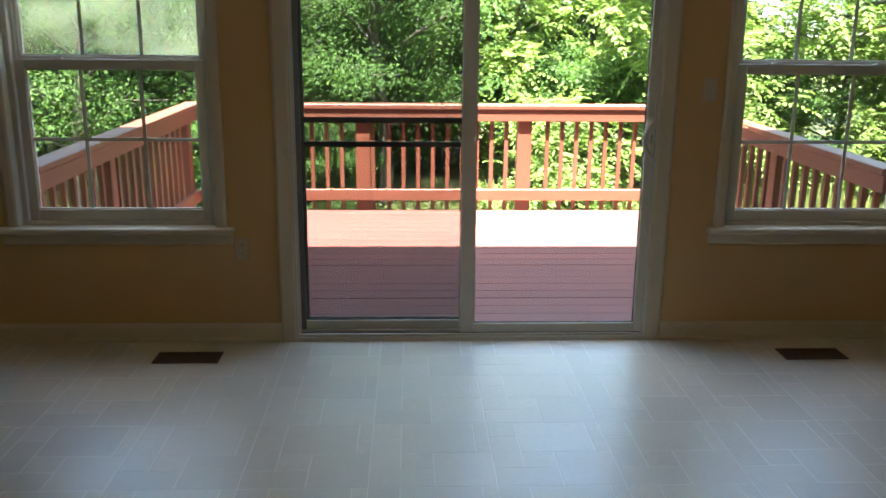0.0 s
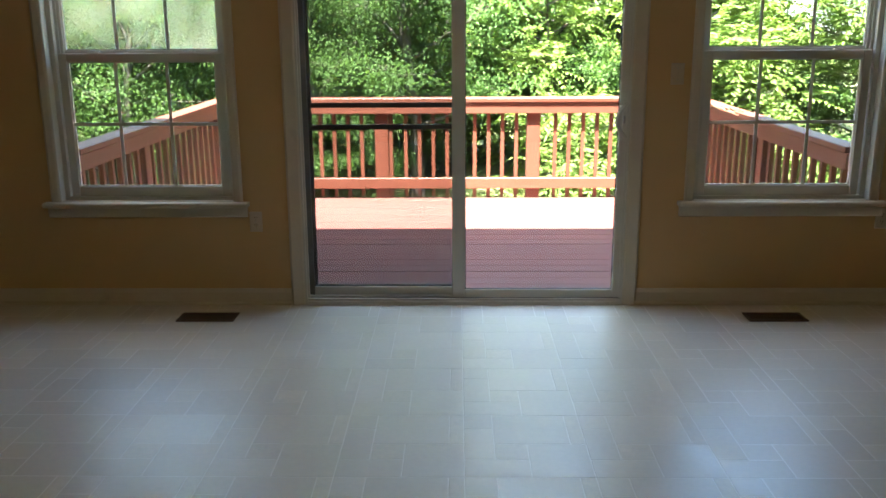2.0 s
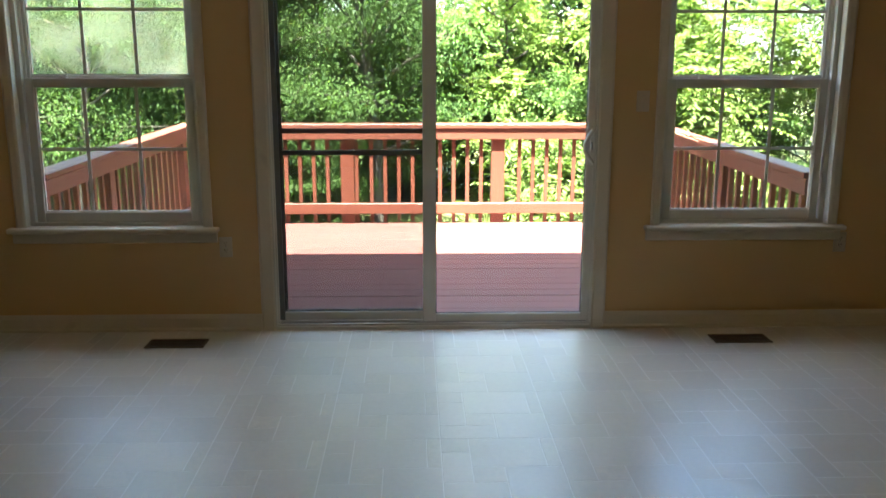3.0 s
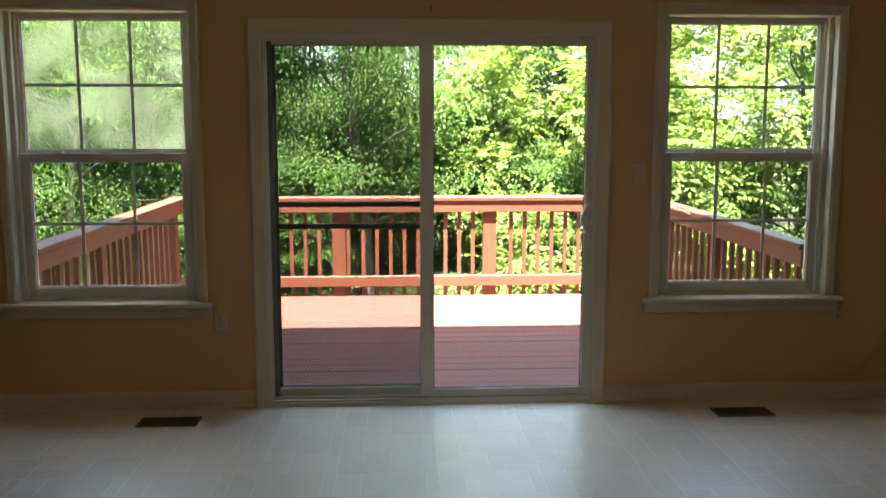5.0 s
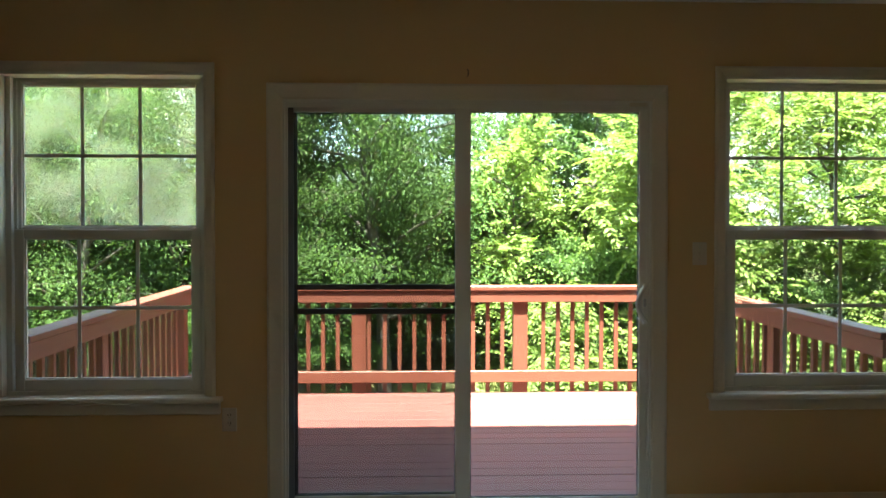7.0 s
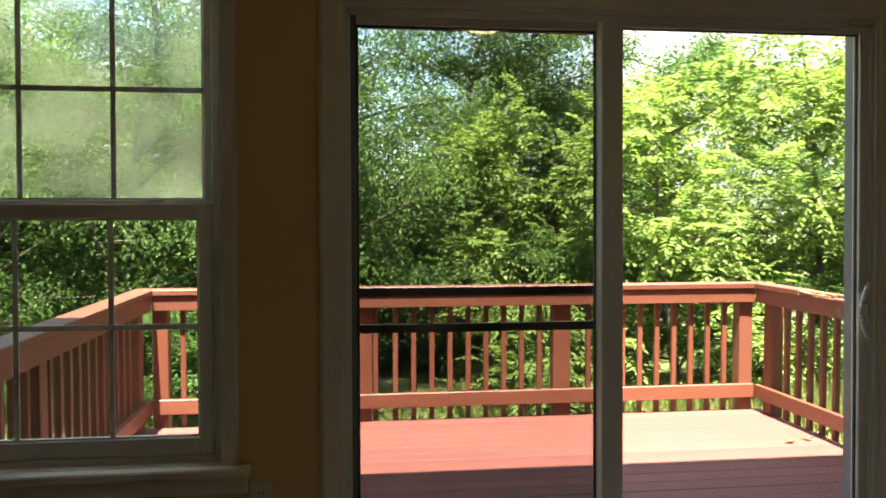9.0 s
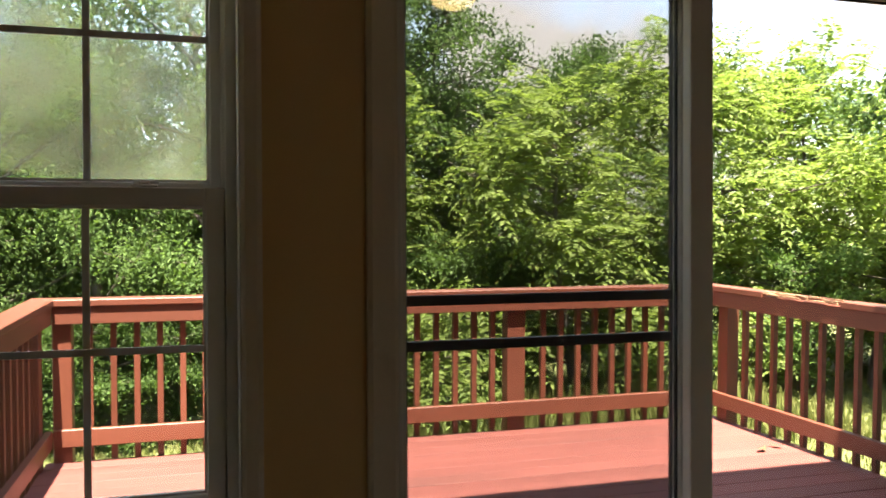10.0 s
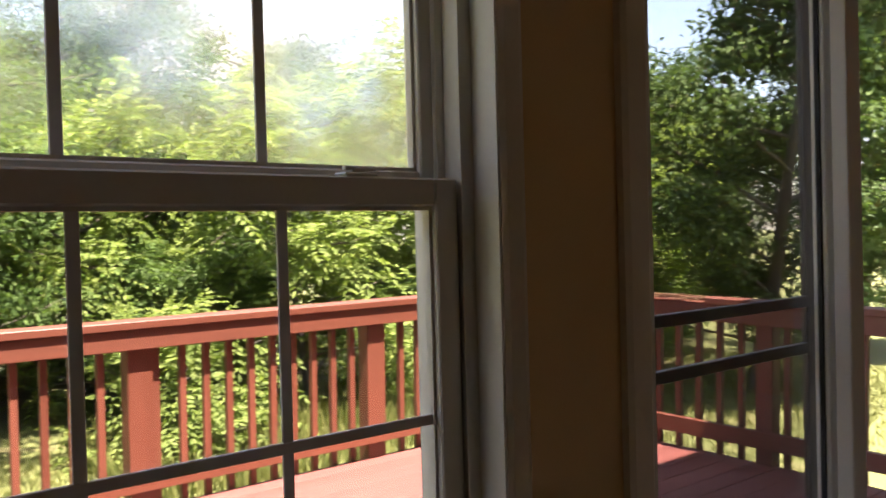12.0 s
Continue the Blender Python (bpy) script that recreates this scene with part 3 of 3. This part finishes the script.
# side railings
SLOPED = [(deck, 0), (rf, 0)]
for sx, label in ((-1, "weathered red-stained wooden railing along one side of the deck"), (1, "red-stained wooden side railing with a rotten, splintered cap")):
    r = railing("deck_railing", label, (sx * 2.08, 1.6, DZ))
    SLOPED.append((r, sx))
    f = 2.085 if sx < 0 else 2.06
    lohi = lambda a, b, c, d, e, g: ((min(sx * a, sx * b), c, e), (max(sx * a, sx * b), d, g))
    oc, ic = (2.205 if sx < 0 else 2.165), f - 0.015
    spans = [lohi(ic, oc, 0.172, YF - 0.0155, CAP - 0.038, CAP)]
    if sx > 0:
        spans = [lohi(ic, oc, 0.172, 1.88, CAP - 0.038, CAP), lohi(ic, oc, 2.52, YF - 0.0155, CAP - 0.038, CAP), lohi(ic + 0.062, oc, 1.88, 2.52, CAP - 0.038, CAP - 0.003),
                 lohi(ic + 0.01, ic + 0.062, 1.88, 2.52, CAP - 0.038, CAP - 0.026)]
    cap = part("cap", boxes(*spans, bevel=0.004), RAILY, r)
    part("upper_rail", boxes(lohi(f, f + 0.038, 0.172, YF - 0.002, FAS0, CAP - 0.0385), bevel=0.003), RAILY, r)
    part("lower_rail", boxes(lohi(f, f + 0.038, 0.172, YF - 0.002, LOW0, LOW1), bevel=0.003), RAILY, r)
    part("post", boxes(lohi(f - 0.095, f + 0.005, YF + 0.0385, YF + 0.14, -0.30, CAP - 0.039), bevel=0.004), RAILZ, r)
    mid = 1.22 if sx < 0 else 1.49
    for y0 in (YF - 0.155, mid):
        part("post", boxes(lohi(f + 0.0385, f + 0.130, y0, y0 + 0.1, -0.30, CAP - 0.039), bevel=0.004), RAILZ, r)
    for k in range(23):
        yy = 2.775 - 0.1355 * k
        if abs(yy - mid - 0.05) > 0.075 and yy > 0.22:
            piece("baluster", bal_me, r, (sx * (f + 0.074), yy, 0))
    if sx > 0:
        bm = bmesh.new()
        rnd = random.Random(5)
        for k in range(34):
            a = Vector((2.048 + rnd.uniform(0, 0.075), 1.87 + rnd.uniform(0, 0.58), CAP - 0.022 + rnd.uniform(0, 0.020)))
            d = Vector((rnd.uniform(-0.010, 0.010), rnd.uniform(0.06, 0.20), rnd.uniform(-0.004, 0.010)))
            turn = d.to_track_quat("Y", "Z").to_matrix().to_4x4()
            bmesh.ops.create_cube(bm, size=1.0, matrix=Matrix.Translation(a + d / 2) @ turn @ Matrix.Diagonal((rnd.uniform(0.004, 0.014), d.length, rnd.uniform(0.003, 0.009), 1)))
        part("splinter", bm, ROTTEN, cap, "splintered rotten wood")

# the whole deck leans a little towards the house, and its side railings splay
lean = Matrix.Translation((0, 3.1, DZ)) @ Matrix.Rotation(0.0255, 4, "X") @ Matrix.Translation((0, -3.1, -DZ))
for ob, sx in SLOPED:
    hinge = Vector((sx * 2.07, YF, 0))
    splay = Matrix.Translation(hinge) @ Matrix.Rotation(sx * FLARE, 4, "Z") @ Matrix.Translation(-hinge)
    ob.matrix_world = lean @ splay @ Matrix.Translation(BASE[ob])

# ---- ground ----
GZ = -1.35
n = 90
gx, gy = np.meshgrid(np.linspace(-1, 1, n), np.linspace(-1, 1, n))
gx, gy = np.sign(gx) * np.abs(gx) ** 2.4 * 400, 8 + np.sign(gy) * np.abs(gy) ** 2.4 * 400


def ground_z(x, y):
    far = min(1.0, max(0.0, (y - 9.0) / 20.0))
    return GZ + 0.10 * noise.noise(Vector((x * 0.25, y * 0.25, 0))) + 0.5 * far


gv = [(float(a), float(b), ground_z(a, b) if abs(a) < 60 and abs(b) < 60 else GZ + (0.5 if b > 9 else 0)) for a, b in zip(gx.ravel(), gy.ravel())]
gf = [(j * n + i, j * n + i + 1, (j + 1) * n + i + 1, (j + 1) * n + i) for j in range(n - 1) for i in range(n - 1)]
me = bpy.data.meshes.new("ground")
me.from_pydata(gv, [], gf)
me.materials.append(LAWN)
me.shade_smooth()
tagged(new("ground", me), "rough sunlit lawn and weeds running to the woods", "ground", kind="structure")


def leaves(name, material, centres, dirs, length, width, fold=0.25):
    """Many small leaves in one mesh: each a folded, pointed blade of four corners and a midrib."""
    c, d = np.asarray(centres, float), np.asarray(dirs, float)
    k = len(c)
    d /= np.linalg.norm(d, axis=1, keepdims=True) + 1e-9
    up = np.random.normal(0, 0.55, (k, 3)) + np.array((0, -0.25, 1.0))
    s = np.cross(d, up)
    s /= np.linalg.norm(s, axis=1, keepdims=True) + 1e-9
    nrm = np.cross(s, d)
    L = np.asarray(length).reshape(-1, 1) * np.ones((k, 1))
    W = np.asarray(width).reshape(-1, 1) * np.ones((k, 1))
    v = np.empty((k, 4, 3))
    v[:, 0] = c
    v[:, 1] = c + d * L * 0.45 + s * W * 0.5 + nrm * W * fold
    v[:, 2] = c + d * L - nrm * L * 0.12
    v[:, 3] = c + d * L * 0.45 - s * W * 0.5 + nrm * W * fold
    i = np.arange(k) * 4
    f = np.concatenate([np.stack([i, i + 1, i + 2], 1), np.stack([i, i + 2, i + 3], 1)])
    me = bpy.data.meshes.new(name)
    me.from_pydata(v.reshape(-1, 3).tolist(), [], f.tolist())
    me.materials.append(material)
    return me


def limb_path(rnd, a, direction, length, steps, wander, rise):
    pts, d = [Vector(a)], Vector(direction).normalized()
    for _ in range(steps):
        d = (d + Vector((rnd.uniform(-1, 1), rnd.uniform(-1, 1), rnd.uniform(-0.6, 0.6) + rise)) * wander).normalized()
        pts.append(pts[-1] + d * length / steps)
    return pts


def tube(bm, pts, r0, r1, sides=7):
    rings = []
    for k, p in enumerate(pts):
        d = (pts[min(k + 1, len(pts) - 1)] - pts[max(k - 1, 0)]).normalized()
        q = d.to_track_quat("Z", "Y")
        r = r0 + (r1 - r0) * k / (len(pts) - 1)
        rings.append([bm.verts.new(p + q @ Vector((math.cos(a) * r, math.sin(a) * r, 0))) for a in [2 * math.pi * j / sides for j in range(sides)]])
    for a, b in zip(rings, rings[1:]):
        for j in range(sides):
            bm.faces.new((a[j], a[(j + 1) % sides], b[(j + 1) % sides], b[j]))
    bm.faces.new(rings[-1])
    return bm


def tree(name, label, seed, height, spread, base, material, count, leaf, kind, at, group="woodland trees", category="tree"):
    """A tapered trunk with limbs and a crown of clumps of leaves, or of feathered fronds, hung about the limbs' ends."""
    rnd = random.Random(seed)
    rs = np.random.RandomState(seed)
    t = thing(name, at, label, category, group)
    BASE[t] = Vector((0, 0, 0))
    trunk = limb_path(rnd, (0, 0, -0.3), (rnd.uniform(-0.1, 0.1), rnd.uniform(-0.1, 0.1), 1), height * 0.88, 9, 0.10, 0.1)
    bm = tube(bmesh.new(), trunk, 0.028 * height * 0.6, 0.012)
    tips = []
    limbs = int(9 + height * 2.2)
    for k in range(limbs):
        f = base + (1 - base) * (k + 0.5) / limbs
        p = trunk[0].lerp(trunk[-1], f)
        j = f * (len(trunk) - 1)
        p = trunk[int(j)].lerp(trunk[min(int(j) + 1, len(trunk) - 1)], j % 1)
        ang = k * 2.4 + rnd.uniform(-0.5, 0.5)
        reach = spread * (0.55 + 0.45 * math.sin(math.pi * min(1, (f - base) / (1 - base) * 0.8 + 0.22))) * rnd.uniform(0.65, 1.15)
        pts = limb_path(rnd, p, (math.cos(ang), math.sin(ang), rnd.uniform(0.15, 0.7)), reach, 5, 0.22, 0.05)
        tube(bm, pts, 0.010 * height * 0.45, 0.006, 5)
        tips += [(pts[m], pts[m] - pts[m - 1]) for m in (2, 3, 4, 5)]
        for m in (2, 3, 4):
            side = limb_path(rnd, pts[m], (rnd.uniform(-1, 1), rnd.uniform(-1, 1), rnd.uniform(-0.2, 0.6)), reach * 0.38, 3, 0.3, 0)
            tube(bm, side, 0.010, 0.004, 4)
            tips += [(side[2], side[2] - side[1]), (side[3], side[3] - side[2])]
    tips.append((trunk[-1], Vector((0, 0, 1))))
    me = mesh_of(bm, "trunk", BARK)
    me.shade_smooth()
    tr = new("trunk", me)
    tr.parent = t
    keep = [q for q in tips if rnd.random() < {"frond": 0.8, "droop": 0.85}.get(kind, 0.55)]
    P = np.array([p for p, _ in keep])
    D = np.array([d.normalized() for _, d in keep])
    per = max(1, count // len(P))
    if kind == "frond":
        # feathered leaves: pairs of leaflets along drooping stalks
        fr = max(1, per // 15)
        cs, ds, ls = [], [], []
        for p, d in zip(P, D):
            for _ in range(fr):
                o = p + rs.normal(0, 0.13, 3)
                h = d * 0.5 + rs.normal(0, 0.7, 3) + np.array((0, 0, 0.25))
                h /= np.linalg.norm(h)
                side = np.cross(h, (0, 0, 1.0))
                side /= np.linalg.norm(side) + 1e-6
                long = leaf * rs.uniform(3.6, 5.4)
                for q in range(7):
                    u = (q + 1) / 7.5
                    pos = o + h * long * u - np.array((0, 0, 0.35 * long * u * u))
                    for sgn in (-1, 1):
                        cs.append(pos)
                        ds.append(side * sgn + h * 0.45 - np.array((0, 0, 0.28)) + rs.normal(0, 0.08, 3))
                        ls.append(leaf * (1.15 - 0.5 * abs(u - 0.45)) * rs.uniform(0.85, 1.1))
                cs.append(o + h * long - np.array((0, 0, 0.35 * long)))
                ds.append(h - np.array((0, 0, 0.6)))
                ls.append(leaf)
        cs, ds, ls = np.array(cs), np.array(ds), np.array(ls)
        me = leaves("crown", material, cs, ds, ls, ls * 0.42, 0.12)
    else:
        sig = spread * 0.092
        cs = np.repeat(P, per, 0) + rs.normal(0, 1, (len(P) * per, 3)) * np.array((sig, sig, sig * 0.62))
        droop = -0.9 if kind == "droop" else -0.25
        ds = rs.normal(0, 1, (len(cs), 3)) + np.array((0, 0, droop)) + np.repeat(D, per, 0) * 0.5
        ls = leaf * rs.uniform(0.65, 1.25, len(cs))
        me = leaves("crown", material, cs, ds, ls, ls * (0.42 if kind == "droop" else 0.62), 0.22)
    cr = new("crown", me)
    cr.parent = t
    return t


def stand(proto, places, rnd):
    """Further trees after the same model, turned and grown a little differently."""
    for x, y, s in places:
        c = copy_thing(proto, Matrix.Identity(4))
        c.scale = (s * rnd.uniform(0.92, 1.08), s * rnd.uniform(0.92, 1.08), s)
        c.rotation_euler = (0, 0, rnd.uniform(0, 6.28))
        c.location = (x, y, ground_z(x, y))


rnd = random.Random(11)
g = ground_z
t1 = tree("tree", "tall broadleaf tree with dense drooping dark green foliage", 1, 8.4, 3.0, 0.20, LEAF_DEEP, 30000, 0.088, "droop", (-0.7, 10.2, g(-0.7, 10.2)))
t2 = tree("tree", "broadleaf tree with a dense mid-green crown", 2, 7.4, 2.6, 0.08, LEAF_MID, 20000, 0.094, "broad", (3.2, 13.4, g(3.2, 13.4)))
t3 = tree("sumac", "young tree with light green feathered leaves", 3, 5.4, 2.2, 0.12, LEAF_LIGHT, 17000, 0.135, "frond", (4.6, 10.4, g(4.6, 10.4)))
t4 = tree("sumac", "spreading young tree with feathered light green leaves", 4, 6.2, 2.5, 0.15, LEAF_LIGHT, 17000, 0.14, "frond", (7.6, 11.4, g(7.6, 11.4)))
t5 = tree("bush", "dense woodland bush with dark green leaves", 5, 2.9, 1.6, 0.03, LEAF_DEEP, 12000, 0.082, "broad", (2.3, 11.4, g(2.3, 11.4)), "undergrowth", "bush")
t6 = tree("bush", "feathery light green weed bush", 6, 2.2, 1.2, 0.03, LEAF_LIGHT, 5000, 0.11, "frond", (1.9, 9.0, g(1.9, 9.0)), "undergrowth", "bush")
t7 = tree("tree", "large shady tree with dark heavy foliage at the lawn", 7, 9.0, 2.8, 0.10, LEAF_DARK, 34000, 0.125, "broad", (10.6, 6.6, g(10.6, 6.6)))
stand(t1, [(-2.3, 9.8, 0.72), (-5.6, 9.6, 0.78), (-4.0, 10.4, 1.0), (-7.2, 10.2, 0.95), (1.4, 13.6, 1.02), (-8.4, 13.6, 1.05), (-3.2, 16.0, 0.9), (4.0, 17.4, 0.9), (-11.8, 15.5, 1.0), (9.6, 17.5, 0.95)], rnd)
stand(t2, [(-6.6, 11.2, 0.85), (6.4, 14.8, 0.98), (-10.2, 12.0, 0.95), (11.6, 14.6, 0.95), (-0.9, 16.8, 0.85), (14.6, 12.0, 0.9), (18.6, 13.0, 1.1), (-14.5, 14.0, 1.1)], rnd)
stand(t3, [(-3.2, 13.2, 0.9), (9.8, 9.8, 0.92), (2.1, 12.0, 0.9), (-9.8, 9.6, 0.9)], rnd)
stand(t4, [(-9.0, 10.4, 0.85), (12.8, 10.0, 0.92), (10.2, 12.6, 1.05), (-5.6, 14.0, 1.0)], rnd)
stand(t5, [(x, (10.6 if x > 1 else 13.4) + rnd.uniform(-0.5, 0.8), rnd.uniform(0.8, 1.15) * (1.0 if x > 1 else 1.25)) for x in (-10.5, -8.0, -6.0, -4.4, -2.6, -0.8, 2.8, 3.8, 6.1, 8.4, 10.8, 13.0, 15.5)], rnd)
stand(t5, [(-7 + 1.45 * k, 14.6 + rnd.uniform(-0.6, 0.8), rnd.uniform(1.25, 1.6)) for k in range(10)], rnd)
low_rnd = random.Random(20)
stand(t5, [(x, 9.5 + low_rnd.uniform(-0.4, 0.4), low_rnd.uniform(0.58, 0.68)) for x in (-4.7, -3.5, -2.4, -1.3)], random.Random(21))
stand(t6, [(x, 9.6 + rnd.uniform(-0.5, 0.8), rnd.uniform(0.7, 1.1)) for x in (3.4, 5.8, 7.4)], rnd)
stand(t7, [(16.5, 6.4, 1.0), (22.0, 10.0, 1.1), (21.0, 3.0, 1.1)], rnd)
stand(t2, [(-24 + 4.6 * k + rnd.uniform(-1, 1), 23 + rnd.uniform(-2, 3) - max(0, k - 7) * 1.1, rnd.uniform(0.75, 0.98)) for k in range(13)], rnd)

# small things out on the deck and the lawn
for x, y, a in ((1.86, 2.22, 0.4), (2.0, 2.27, 2.1)):
    lf = thing("dead_leaf", (x, y, 0.03), "small curled dead leaf lying on the deck", "leaf", "fallen leaves")
    bm = bmesh.new()
    ring = [Vector((0.045 * (k / 4 - 1), 0.022 * math.sin(math.pi * k / 8), 0.014 * (k / 4 - 1) ** 2)) for k in range(9)]
    top, low = [bm.verts.new(v + Vector((0, 0, 0.006))) for v in ring], [bm.verts.new(Vector((v.x, -v.y, v.z + 0.002))) for v in ring[1:-1]]
    for k in range(7):
        bm.faces.new((top[k], top[k + 1], low[min(k, 6)], low[max(k - 1, 0)]) if 0 < k < 7 else (top[0], top[1], low[0]))
    bm.faces.new((top[7], top[8], low[6]))
    bmesh.ops.solidify(bm, geom=list(bm.faces), thickness=0.0012)
    bmesh.ops.rotate(bm, verts=bm.verts, matrix=Matrix.Rotation(a, 3, "Z"))
    bmesh.ops.translate(bm, verts=bm.verts, vec=Vector((x, y, 0.03)))
    part("blade", bm, ROTTEN, lf)
pp = thing("garden_post", (7.9, 7.0, g(7.9, 7.0) - 0.05), "thin pale weathered post standing in the lawn", "post")
part("shaft", boxes(((7.882, 6.982, g(7.9, 7.0) - 0.05), (7.918, 7.018, 0.72)), bevel=0.006), PALE, pp)
part("top", rod(bmesh.new(), (7.9, 7.0, 0.718), (7.9, 7.0, 0.75), 0.027, 0.010, sides=8), PALE, pp)

# grass and weeds between the deck and the woods
rs = np.random.RandomState(9)
k = 42000
px, py = rs.uniform(-9, 14, k), 3.4 + 7.0 * rs.beta(1.3, 1.1, k)
pz = np.array([ground_z(a, b) for a, b in zip(px, py)])
tall = np.where((py > 7.0 + 0.5 * np.sin(px * 1.7)) & (px < 7) & (px > 0.9), rs.uniform(0.15, 0.5, k), rs.uniform(0.05, 0.14, k))
me = leaves("grass", BLADE, np.stack([px, py, pz], 1), np.stack([rs.normal(0, 0.22, k), rs.normal(0, 0.22, k), np.ones(k)], 1), tall, 0.012 + 0.012 * rs.rand(k), 0.2)
tagged(new("grass", me), "tall sunlit grass and weeds before the woods", "grass", kind="stuff")

# ---- floor pieces: the modular pattern of the vinyl ----
MX, MY, OX, OY = 0.4605, 0.507, -0.004, -0.485
CELL = ((0.0, 0.114, 0.0, 0.123, 0), (0.0, 0.114, 0.123, 0.376, 0), (0.114, 0.404, 0.0, 0.253, 0), (0.404, 0.4605, 0.0, 0.253, 2),
        (0.114, 0.238, 0.253, 0.376, 1), (0.238, 0.4605, 0.253, 0.507, 0), (0.0, 0.238, 0.376, 0.507, 0))


def tile_mesh(name, w, d, material):
    j, h = 0.0014, 0.0005
    bm = bmesh.new()
    lo = [bm.verts.new((x, y, -h)) for x, y in ((j, -j), (w - j, -j), (w - j, -d + j), (j, -d + j))]
    e = j + 0.0008
    hi = [bm.verts.new((x, y, 0)) for x, y in ((e, -e), (w - e, -e), (w - e, -d + e), (e, -d + e))]
    bm.faces.new(hi)
    for q in range(4):
        bm.faces.new((lo[q], lo[(q + 1) % 4], hi[(q + 1) % 4], hi[q]))
    bmesh.ops.recalc_face_normals(bm, faces=bm.faces)
    if hi and sum(f.normal.z for f in bm.faces) < 0:
        bmesh.ops.reverse_faces(bm, faces=bm.faces)
    return mesh_of(bm, name, material)


TILES = [tile_mesh("tile", c[1] - c[0], c[3] - c[2], TILE_DECOR if c[4] else TILE) for c in CELL]
rest_v, rest_f = [], []
for i in range(math.floor(XW / MX) - 1, math.ceil(XE / MX) + 1):
    for jj in range(-2, 16):
        for c, me in zip(CELL, TILES):
            x0, y0 = OX + i * MX + c[0], OY - jj * MY - c[2]
            w, d = c[1] - c[0], c[3] - c[2]
            x1, y1 = min(x0 + w, XE), max(y0 - d, YS)
            xa, ya = max(x0, XW), min(y0, 0.0)
            if x1 - xa < 0.02 or ya - y1 < 0.02:
                continue
            whole = abs(x1 - xa - w) < 1e-6 and abs(ya - y1 - d) < 1e-6
            if whole and -1.45 < x0 < 1.0 and -3.2 < y0:
                piece("tile", me, floor, (x0, y0, 0))
            else:
                q, z = 0.0022, 0.0
                s = len(rest_v)
                rest_v += [(xa + q, ya - q, z), (x1 - q, ya - q, z), (x1 - q, y1 + q, z), (xa + q, y1 + q, z)]
                rest_f.append((s + 3, s + 2, s + 1, s))
me = bpy.data.meshes.new("tiles")
me.from_pydata(rest_v, [], rest_f)
me.materials.append(TILE)
ob = new("tiles", me)
ob.parent = floor
tagged(ob, kind="stuff")
